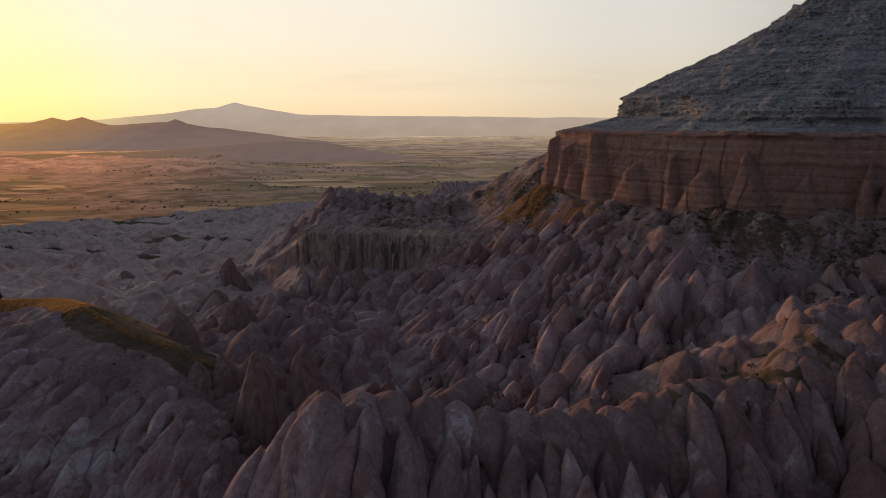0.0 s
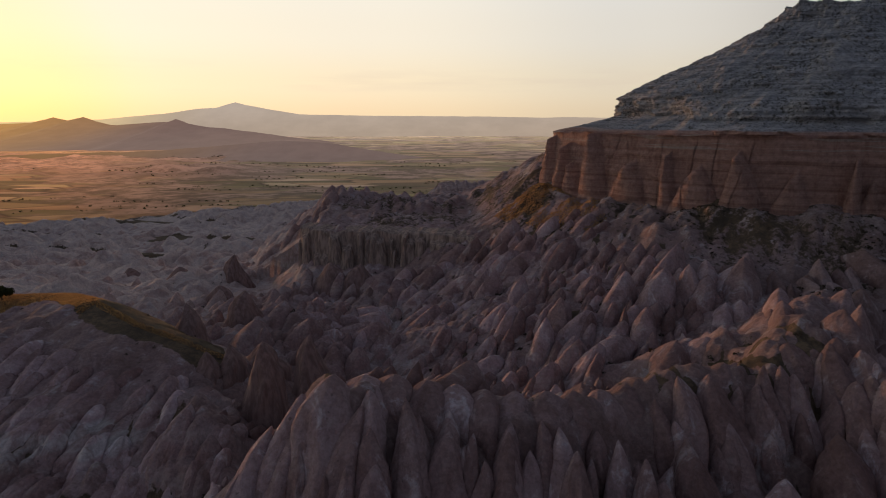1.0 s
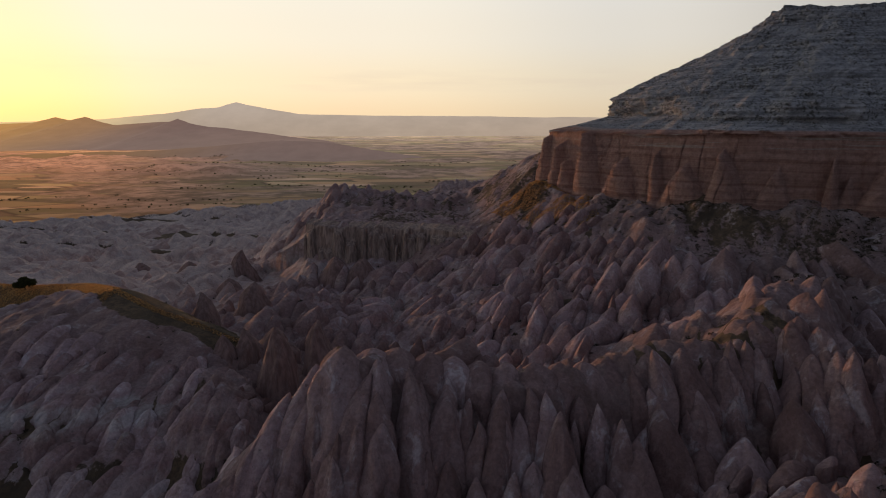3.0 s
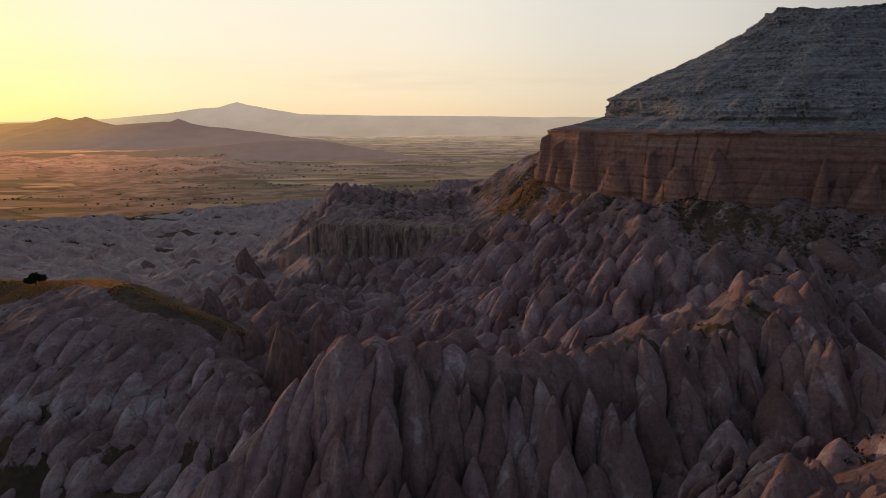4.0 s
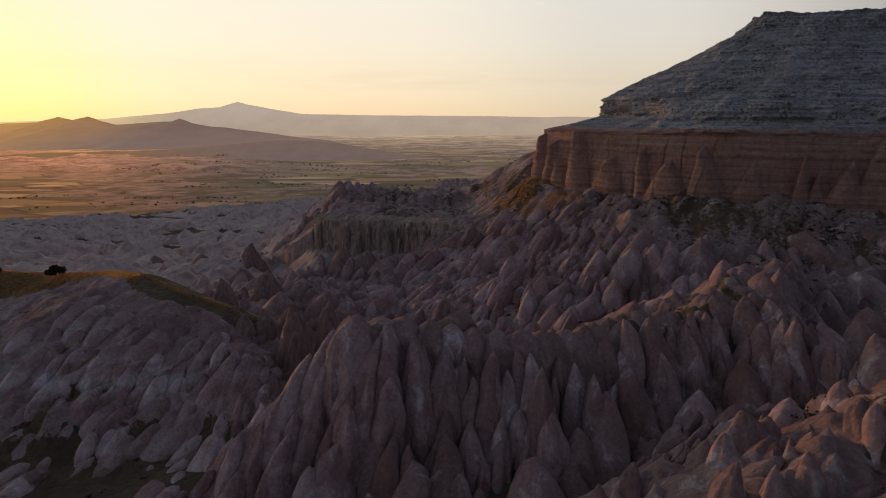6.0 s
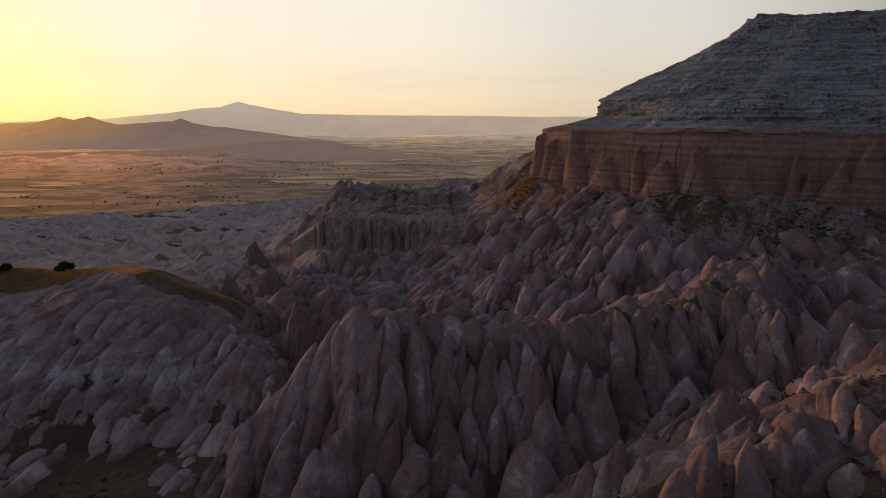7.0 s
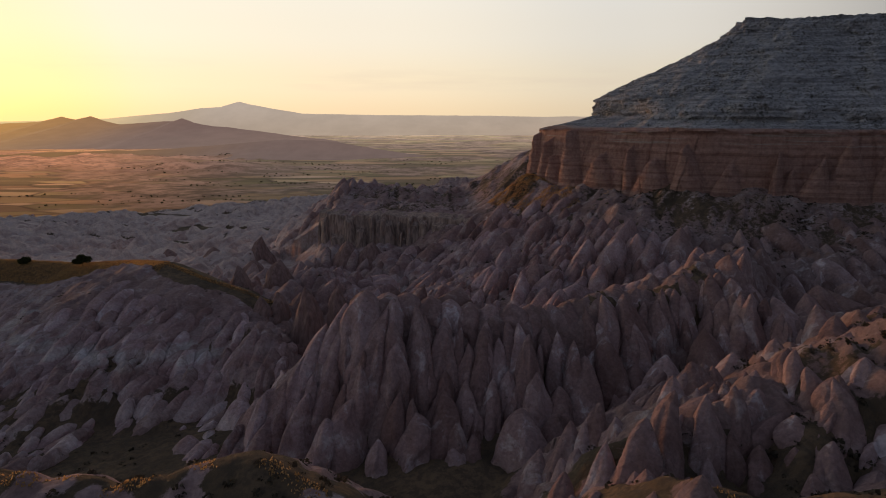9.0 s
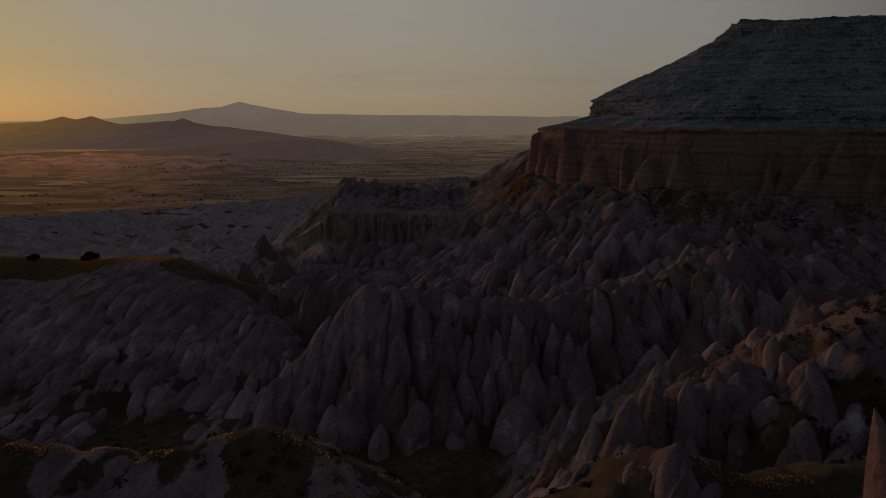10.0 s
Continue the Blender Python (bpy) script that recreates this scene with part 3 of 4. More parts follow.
FACE_LOWER = [
    (-8.6, 65.4, 42.9, 2.5, 9, -8), (0.7, 66.2, 42.8, 3.5, 10, 0), (-5.0, 62.0, 39.8, 2.9, 8, -12), (-12.5, 57.5, 36.4, 1.8, 4, 0), (11.7, 69.0, 44.6, 2.2, 9, -12), (5.5, 68.5, 44.0, 2.0, 8, -10),
    (3.5, 60.0, 38.6, 2.0, 5, 0), (6.8, 58.5, 36.8, 1.6, 4, 0), (2.6, 55.8, 35.2, 1.7, 3, 0), (-19.0, 66.0, 41.0, 3.2, 10, -15), (-24.0, 63.0, 38.0, 2.6, 8, -20), (16.8, 60.0, 41.8, 4.4, 9, -8), (24.0, 61.5, 40.0, 2.6, 8, 5),
]
FACE_MID = [
    (19.5, 73.4, 52.9, 2.3, 10, -12), (18.0, 79.0, 53.6, 2.2, 9, -8), (15.4, 80.2, 54.0, 1.8, 8, 0), (21.0, 68.7, 46.0, 3.0, 8, 0), (30.0, 74.4, 51.1, 2.4, 10, -8), (27.0, 78.2, 52.0, 1.9, 8, 0),
    (32.4, 73.3, 48.0, 4.5, 15, -8), (38.0, 79.8, 51.2, 2.6, 12, 5), (35.4, 87.0, 54.4, 1.8, 8, 10), (37.6, 83.6, 52.2, 2.0, 7, 10), (46.4, 84.0, 51.9, 2.3, 10, 0), (39.8, 89.2, 57.5, 3.3, 10, 0), (45.4, 90.0, 57.5, 3.1, 9, 0),
    (26.0, 68.0, 43.0, 2.4, 8, 0), (40.5, 71.5, 42.5, 3.0, 8, 0),
]
FACE_EAST = [
    (53.5, 89.2, 56.2, 2.3, 8, -4), (55.2, 91.2, 58.7, 1.9, 9, 8), (60.7, 91.1, 57.0, 2.3, 9, 0), (68.4, 94.6, 61.4, 2.7, 10, -8), (73.0, 93.0, 60.7, 2.8, 8, -4), (79.0, 84.0, 58.6, 4.2, 13, -10), (72.8, 82.2, 59.8, 2.4, 11, -14),
    (65.6, 79.6, 53.2, 2.0, 11, 0), (61.0, 78.7, 52.6, 3.0, 11, -10), (50.8, 74.2, 47.9, 4.6, 12, -22), (82.3, 72.5, 60.2, 3.8, 9, -5), (94.5, 92.0, 59.2, 3.6, 7, 0), (69.0, 80.0, 55.4, 2.3, 10, -28), (88.0, 86.0, 58.8, 3.4, 8, -6),
]
SPUR_CONES = [
    (44.4, 45.5, 58.2, 4.0, 10, -20), (42.4, 43.4, 57.2, 3.4, 11, -25), (53.6, 49.7, 58.2, 3.4, 8, -25), (60.4, 48.9, 61.3, 2.8, 6, -20), (69.0, 46.4, 66.4, 3.0, 7, -10), (49.7, 34.6, 61.5, 2.4, 6, -25), (55.7, 35.0, 64.7, 1.8, 4, -20),
    (55.8, 31.7, 63.2, 2.0, 4, 0), (27.3, 40.3, 53.0, 2.2, 7, -20), (25.0, 39.0, 51.2, 2.6, 9, -20), (22.5, 40.0, 49.8, 3.0, 9, -25), (17.0, 38.0, 45.8, 3.0, 8, -25), (38.3, 38.0, 58.8, 3.0, 10, -25), (47.6, 44.6, 57.8, 2.5, 7, -15),
]
SPUR_CONES_LOW = [
    (28.2, 21.0, 60.5, 2.6, 7, -25), (33.4, 24.8, 62.6, 2.6, 8, -25), (56.4, 26.2, 63.7, 3.0, 7, -20), (38.5, 43.0, 55.0, 3.0, 10, -25), (43.7, 28.7, 61.6, 2.4, 6, -25), (38.5, 26.2, 61.4, 2.2, 7, -25), (23.0, 21.0, 56.8, 2.4, 8, -25),
    (17.5, 20.5, 52.5, 2.6, 8, -25), (25.8, -1.6, 66.3, 3.4, 6, -10), (33.0, -18.6, 79.0, 3.4, 16, 0), (51.5, 17.5, 59.0, 2.2, 5, -25), (47.0, 14.0, 56.5, 2.4, 5, -20),
]
HILL_KNOBS = [
    (-117, 136, 35.5, 4.0, 7, -12), (-109, 136, 38.0, 4.6, 8, -5), (-94, 122, 35.5, 3.8, 5, -10), (-103, 128, 35.5, 3.6, 5, -12), (-86, 124, 37.6, 5.4, 8, -8), (-79.5, 129, 39.2, 2.6, 7, 0), (-127, 137, 33.0, 4.6, 7, -10), (-124, 122, 28.5, 4.6, 6, -15),
    (-118, 120, 28.5, 3.4, 6, -10), (-88, 111, 29.2, 2.6, 5, -10), (-85, 105, 27.5, 2.4, 5, -10), (-77, 114, 33.0, 3.4, 6, -8), (-69, 113, 33.0, 3.4, 7, -5), (-64, 105, 30.6, 3.6, 7, 0),
]
HILL_KNOBS_LOW = [
    (-69, 98, 26.6, 4.0, 5, -5), (-104, 88, 22.5, 4.0, 4, -15), (-81, 90, 23.4, 2.6, 4, -10), (-60, 76, 26.5, 3.8, 5, 0), (-91, 90, 23.5, 2.2, 4, -10), (-100, 96, 26.0, 4.6, 5, -12), (-65, 101, 26.2, 3.2, 5, -5), (-96, 104, 28.0, 3.6, 5, -10),
    (-54.2, 114.0, 40.2, 5.0, 11, 0), (-48.0, 108.0, 36.0, 4.0, 9, 6), (-60.0, 107.0, 32.5, 3.4, 8, -6), (-45.0, 84.0, 31.5, 3.6, 8, -12), (-52.0, 92.0, 29.0, 3.4, 7, -8),
]
SPIRES = [
    (-111, 307, 29.5, 6.4, 15, 0), (-66, 254, 26.0, 5.4, 10, 0), (-35.8, 147, 43.6, 4.4, 14, 0), (-42.7, 127.5, 48.3, 3.8, 12, 0), (-50, 152, 39.5, 4.6, 9, 0), (-56, 143, 42.4, 3.2, 9, 0), (-60.5, 139, 42.0, 3.0, 8, 0), (-79, 172, 44.5, 4.6, 14, 0),
    (-180, 330, 16.5, 6.6, 12, 0), (-142, 310, 22.0, 6.0, 9, 0), (-72, 205, 39.0, 6.0, 16, 0), (-100, 255, 27.0, 6.0, 12, 0), (-52, 266, 35.0, 6.4, 12, 0), (-38, 264, 34.5, 7.0, 12, 0),
]
SLOPE_SPIRES = [
    (72.6, 166.9, 58.2, 4.0, 14, 0), (59.3, 163.4, 50.4, 3.6, 10, -12), (64.5, 163.0, 51.0, 3.0, 9, 5), (35.3, 166.3, 48.2, 3.6, 10, -10), (68.3, 210, 58.0, 2.8, 7, 0), (123.3, 169.6, 57.4, 3.6, 8, 0), (128.7, 169.4, 58.0, 3.0, 7, 0),
    (82.7, 154.5, 51.0, 4.4, 9, -10), (109.3, 158.5, 55.0, 4.6, 9, -8), (89.5, 134.4, 58.0, 4.6, 8, -10), (60.0, 124.0, 51.6, 6.0, 9, -10), (53.5, 124.5, 50.4, 4.6, 9, -18),
]


def smooth_at(x, y):
    return float(shape_at(np.array([float(x)]), np.array([float(y)]))[0])


def fin(rs, foot, tip, w, deep, away, nseg=28, nring=18, shape=None):
    """A weathered cone that leans on its slope: the foot, an ellipse drawn out along the angle away, follows
    the ground; the sides close in to the tip (x, y, z)."""
    v = np.concatenate([[-0.12], np.linspace(0, 1, nring - 1) ** 0.8])
    a = np.linspace(0, 2 * np.pi, nseg, endpoint=False)
    V, A = np.meshgrid(v, a, indexing="ij")
    c = np.clip(V, 0, 1)
    p, q = (rs.uniform(1.5, 2.1), rs.uniform(0.72, 0.9)) if shape is None else shape
    r = (1 - c**p) ** q + np.where(V < 0, 0.12, 0.0)
    for k in (2, 3, 5, 8):
        r = r * (1 + rs.uniform(0.03, 0.11) / k**0.35 * np.sin(k * A + rs.uniform(0, 6.3) + rs.uniform(-2, 2) * c))
    r = r * (1 + 0.20 * fractal(np.sin(A) * 2.2 + rs.uniform(0, 90), np.cos(A) * 2.2 + c * 5, 1.0, 4, 3) * (1 - 0.2 * c))
    u, s = r * deep * np.cos(A), r * w * np.sin(A)
    ca, sa = math.cos(away), math.sin(away)
    base_x, base_y = foot[0] + (u[1] * ca - s[1] * sa), foot[1] + (u[1] * sa + s[1] * ca)
    zb = shape_at(base_x, base_y)[None, :] - 0.4
    bow = rs.uniform(-0.1, 0.1) * w * np.sin(c * 3.1)
    X = foot[0] + u * ca - s * sa + c * (tip[0] - foot[0]) + bow
    Y = foot[1] + u * sa + s * ca + c * (tip[1] - foot[1])
    Z = zb + (np.maximum(tip[2], zb + 0.5) - zb) * c
    Z = np.where(V < 0, zb - 6.0, Z)
    Z = np.where(V >= 1, tip[2], Z)
    return X, Y, Z


def bullet_faces(nseg, nrows):
    i, j = np.meshgrid(np.arange(nrows - 1), np.arange(nseg), indexing="ij")
    j2 = (j + 1) % nseg
    return np.stack([i * nseg + j, i * nseg + j2, (i + 1) * nseg + j2, (i + 1) * nseg + j], -1).reshape(-1, 4)


def mesh_from(name, co, quads, mat):
    me = bpy.data.meshes.new(name)
    me.vertices.add(len(co))
    me.vertices.foreach_set("co", co.astype(np.float32).ravel())
    me.loops.add(quads.size)
    me.loops.foreach_set("vertex_index", quads.astype(np.int32).ravel())
    me.polygons.add(len(quads))
    me.polygons.foreach_set("loop_start", np.arange(0, quads.size, 4, dtype=np.int32))
    me.update(calc_edges=True)
    me.polygons.foreach_set("use_smooth", np.ones(len(quads), dtype=bool))
    me.materials.append(mat)
    return me


def tuff_fin(spec, name, label, group, category, mat, seed, blunt=1.9, lie=0.55):
    """One rock fin or cone, an object of its own: a blunt, rounded head above sides that run down its slope into the ground."""
    x, y, z, w, fall, turn = spec
    rs = np.random.RandomState(seed)
    nseg, nring = 34, 24
    v = np.concatenate([np.linspace(0, 0.72, 13), 1 - np.linspace(0.44, 0, nring - 14) ** 1.7])
    v = np.concatenate([[-0.35], v])
    a = np.linspace(0, 2 * np.pi, nseg, endpoint=False)
    V, A = np.meshgrid(v, a, indexing="ij")
    c = np.clip(V, 0, 1)
    way = radians(turn - 90 + rs.uniform(-5, 5))
    cw, sw = math.cos(way), math.sin(way)
    w *= rs.uniform(1.2, 1.5) * (0.8 if lie == 0.8 else 1.0)
    deep, run = w * rs.uniform(0.95, 1.25), lie * fall
    foot = (x + cw * run, y + sw * run)
    low = min(z - fall, smooth_at(foot[0] + cw * deep, foot[1] + sw * deep) - 1.0)
    r = (1 - c ** (blunt * rs.uniform(0.84, 1.12))) ** rs.uniform(0.7, 0.86)
    # flutes that die out towards the head, a keel down the front, and worn swellings
    for k in (2, 3, 5, 7):
        r = r * (1 + rs.uniform(0.03, 0.11) * np.sin(k * A + rs.uniform(0, 6.3) + rs.uniform(-1.5, 1.5) * c) * (1 - 0.5 * c))
    r = r * (1 + 0.10 * np.exp(-((np.angle(np.exp(1j * (A - rs.uniform(-0.6, 0.6)))) / 0.5) ** 2)))
    r = r * (1 + 0.24 * fractal(np.sin(A) * 1.5 + rs.uniform(0, 90), np.cos(A) * 1.5 + c * 2.8, 1.0, 4, 3))
    r = r * (1 - 0.12 * sstep(0.16, 0.0, np.abs(fractal(A * 1.0 + rs.uniform(0, 90) + 0.0 * c, c * 0.5, 0.75, 2, 6))) * (1 - c))
    u, q = r * deep * np.cos(A), r * w * np.sin(A)
    bow = rs.uniform(-0.22, 0.22) * w * np.sin(c * 3.1) + rs.uniform(-0.1, 0.1) * w * np.sin(c * 6.5)
    along_ = run * (1 - c) ** rs.uniform(0.85, 1.1) + u
    X, Y = cw * along_ - sw * (q + bow), sw * along_ + cw * (q + bow)
    Z = (low - z) * (1 - c)
    Z = np.where(V < 0, low - z - 5.0, Z)
    co = np.stack([X, Y, Z], -1).reshape(-1, 3)
    ob = new(name, mesh_from(name, co, bullet_faces(nseg, len(v)), mat))
    ob.location = (x, y, z)
    return tagged(ob, label, category, group)


seed = 100
for specs, name, label, group, mat, blunt in (
    (FACE_UPPER, "rock_pinnacle", "weathered pink tuff pinnacle on the near ridge", "pinnacles of the near ridge", MAT_TUFF, 1.9),
    (CREST_DOMES, "rock_dome", "smooth rounded tuff dome on the near crest", "domes of the near crest", MAT_TUFF, 2.5),
    (FACE_LOWER, "rock_pinnacle", "low rounded tuff pinnacle at the foot of the near ridge", "pinnacles of the near ridge", MAT_TUFF, 2.0),
    (FACE_MID, "rock_pinnacle", "smooth grey pink tuff cone on the near ridge", "pinnacles of the near ridge", MAT_TUFF, 1.9),
    (FACE_EAST, "rock_pinnacle", "pointed buff tuff cone under the near crest", "pinnacles of the near ridge", MAT_TUFF, 1.7),
    (SPUR_CONES, "rock_cone", "reddish tuff cone on the close spur", "cones of the close spur", MAT_TUFF, 2.0),
    (SPUR_CONES_LOW, "rock_cone", "blunt reddish tuff cone low on the close spur", "cones of the close spur", MAT_TUFF, 2.0),
    (HILL_KNOBS, "rock_mound", "pale rounded tuff knob below the grassy hill", "knobs below the hill", MAT_TUFF, 2.3),
    (HILL_KNOBS_LOW, "rock_mound", "low pale tuff knob in the hollow below the hill", "knobs below the hill", MAT_TUFF, 2.2),
    (SPIRES, "rock_spire", "tall lone reddish tuff spire in the gorge", "spires of the gorge", MAT_RED, 1.35),
    (SLOPE_SPIRES, "rock_spire", "reddish tuff spire on the slope under the mesa", "spires under the mesa", MAT_TUFF, 1.6),
):
    for spec in specs:
        seed += 1
        tuff_fin(spec, name, label, group, "rock pinnacle", mat, seed, blunt, 0.8 if name in ("rock_cone", "rock_mound") else 0.1 if name == "rock_spire" else 0.55)

# smaller cones that fill the flanks between them
rs = np.random.RandomState(5)
for line, n, label, group, near, far_ in (
    (NEAR_RIDGE, 85, "small pink tuff cone between larger pinnacles", "small cones of the near ridge", 5, 26),
    (EAST_ARM, 26, "small buff tuff cone beside larger pinnacles", "small cones of the near ridge", 4, 16),
    (RIGHT_RIDGE, 30, "small reddish tuff cone on the close spur", "small cones of the close spur", 3, 12),
    (CLOSE_SPUR, 26, "small reddish tuff cone on the close spur", "small cones of the close spur", 3, 12),
):
    for k in range(n):
        t = rs.uniform(0.02, 0.98) * (len(line) - 1)
        i = int(t)
        f = t - i
        px, py = line[i][0] + f * (line[i + 1][0] - line[i][0]) + rs.uniform(-3, 3), line[i][1] + f * (line[i + 1][1] - line[i][1]) - rs.uniform(near, far_)
        hh = rs.uniform(1.2, 3.2) * (1.0 if line is NEAR_RIDGE else 0.75)
        seed += 1
        tuff_fin((px, py, smooth_at(px, py) + hh, hh * rs.uniform(0.6, 0.9), hh * rs.uniform(1.7, 2.6), rs.uniform(-22, 8)), "small_cone", label, group, "rock pinnacle", MAT_TUFF, seed, rs.uniform(1.6, 2.2))


def field_of_cones(name, label, where, cell, hs, ws, runs, downhill, seed, mat, keep, group=""):
    """Cones scattered over a slope, each its own object where a group is named, else joined past counting;
    they run out along the given way."""
    rs = np.random.RandomState(seed)
    x0, x1, y0, y1 = where
    xs, ys = np.meshgrid(np.arange(x0, x1, cell), np.arange(y0, y1, cell * 0.85))
    x = (xs + rs.uniform(-0.5, 0.5, xs.shape) * cell).ravel()
    y = (ys + rs.uniform(-0.5, 0.5, xs.shape) * cell).ravel()
    h, hill, floor, far, dm = landform(x, y)
    ok = keep(x, y, h, hill, floor, dm, rs)
    nseg, nring = (22, 14) if group else (14, 10)
    faces = bullet_faces(nseg, nring)
    cos, quads, base = [], [], 0
    size = fractal(x, y, 30, 3, 90)
    for i in np.nonzero(ok)[0]:
        g = 0.55 + 0.75 * rs.uniform() ** 2 + 0.4 * np.clip(size[i], -0.5, 1)
        H, W = rs.uniform(*hs) * g, rs.uniform(*ws) * g
        a, run = downhill(x[i], y[i]) + rs.uniform(-0.35, 0.35), W * rs.uniform(*runs)
        tip = (x[i] - math.cos(a) * run * 0.55, y[i] - math.sin(a) * run * 0.55)
        top = smooth_at(*tip) + H
        p = np.stack(fin(rs, (x[i], y[i]), (*tip, top), W, run, a, nseg, nring, (rs.uniform(1.4, 2.1), rs.uniform(0.72, 0.92))), -1)
        if group:
            co = p.reshape(-1, 3) - np.array([*tip, top])
            ob = new(name, mesh_from(name, co, faces, mat))
            ob.location = (*tip, top)
            tagged(ob, label, "rock cone", group)
            continue
        cos.append(p.reshape(-1, 3))
        quads.append(faces + base)
        base += nseg * nring
    if not group:
        me = mesh_from(name, np.concatenate(cos), np.concatenate(quads), mat)
        tagged(new(name, me), label, "rock cones", kind="stuff")


def down_east(x, y):
    return math.atan2(y - 235, x - 110) if y < 260 else -2.6


def keep_east(x, y, h, hill, floor, dm, rs):
    d_near, _, side = along(x, y, NEAR_RIDGE)
    gap = fractal(x, y, 26, 3, 95)
    return (dm > 12) & (dm < 170) & ((side < 0) | ((x > 74) & (y > 104))) & (d_near > 5) & (gap > -0.42 + 0.6 * sstep(50, 12, dm)) & (y < 262 - 0.3 * np.clip(x, 0, 60)) & (hill < h - 6) & ~((x > 38) & (x < 74) & (y < 138))


field_of_cones("rock_fin", "long pink tuff fin on the slope under the mesa", (-50, 200, 84, 286), 8.6, (4.0, 9.0), (2.2, 4.2), (1.3, 2.5), down_east, 3, MAT_TUFF, keep_east, "fins under the mesa")
field_of_cones("small_tuff_fins", "small pink tuff cones under the mesa cliff", (-50, 200, 84, 286), 6.2, (2.4, 5.0), (1.2, 2.3), (1.2, 2.2), down_east, 13, MAT_TUFF, keep_east)


def any_way(x, y):
    return -1.8 if y < 300 else -2.3


def keep_west(x, y, h, hill, floor, dm, rs):
    gap = fractal(x, y, 60, 3, 96)
    in_front = (x < -75) | (y < 276 - 0.25 * x)
    return in_front & (dm > 60) & (hill < h - 3) & (gap > -0.2) & (benches(x, y) < 0.3) & (field_edge(x, y) < 0.3) & (y + 0.2 * x < 560) & (y > 150 + 0.15 * np.clip(x + 60, 0, 100))


field_of_cones("gorge_cones", "pale and pink tuff cones across the gorge", (-520, 20, 150, 680), 9.4, (3.2, 8.0), (2.4, 4.8), (1.2, 2.6), any_way, 4, MAT_TUFF, keep_west)


def keep_spur(x, y, h, hill, floor, dm, rs):
    gap = fractal(x, y, 14, 3, 98)
    return (h > 42) & (gap > 0.08) & (y < 72 - 0.1 * x)


field_of_cones("rock_cone", "low reddish tuff cone on the close spur", (6, 130, -14, 66), 4.2, (0.7, 2.0), (0.8, 1.8), (2.0, 3.6), lambda x, y: -2.4, 16, MAT_TUFF, keep_spur, "low cones of the close spur")


def keep_hill(x, y, h, hill, floor, dm, rs):
    gap = fractal(x, y, 24, 3, 97)
    dh = along(x, y, HILL)[0]
    return (y < 160) & (y > 62) & (gap > -0.16 + 0.3 * sstep(110, 98, y)) & (x < -38) & (h < 40) & (dh > 17 + 16 * sstep(-125, -175, x))


field_of_cones("rock_mound", "low pale tuff mound in the grassy hollow", (-190, -36, 62, 165), 5.8, (1.3, 3.6), (1.5, 3.2), (1.3, 2.6), lambda x, y: -1.9, 6, MAT_TUFF, keep_hill, "mounds of the grassy hollow")


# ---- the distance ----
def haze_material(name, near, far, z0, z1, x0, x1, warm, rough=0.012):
    """Far country, a backdrop: evening haze painted into its glow, warmer towards the sun."""
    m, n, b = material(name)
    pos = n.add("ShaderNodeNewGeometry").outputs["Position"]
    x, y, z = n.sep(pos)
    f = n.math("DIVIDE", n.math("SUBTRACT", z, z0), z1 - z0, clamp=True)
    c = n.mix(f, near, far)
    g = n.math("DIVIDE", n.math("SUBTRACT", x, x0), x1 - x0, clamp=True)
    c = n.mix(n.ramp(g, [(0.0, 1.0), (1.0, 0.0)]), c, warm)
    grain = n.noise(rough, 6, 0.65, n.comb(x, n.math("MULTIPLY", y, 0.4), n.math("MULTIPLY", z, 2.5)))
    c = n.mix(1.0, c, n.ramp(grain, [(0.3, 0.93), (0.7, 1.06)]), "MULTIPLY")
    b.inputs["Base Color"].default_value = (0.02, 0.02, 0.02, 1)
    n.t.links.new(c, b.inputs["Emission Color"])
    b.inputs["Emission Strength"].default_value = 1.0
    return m


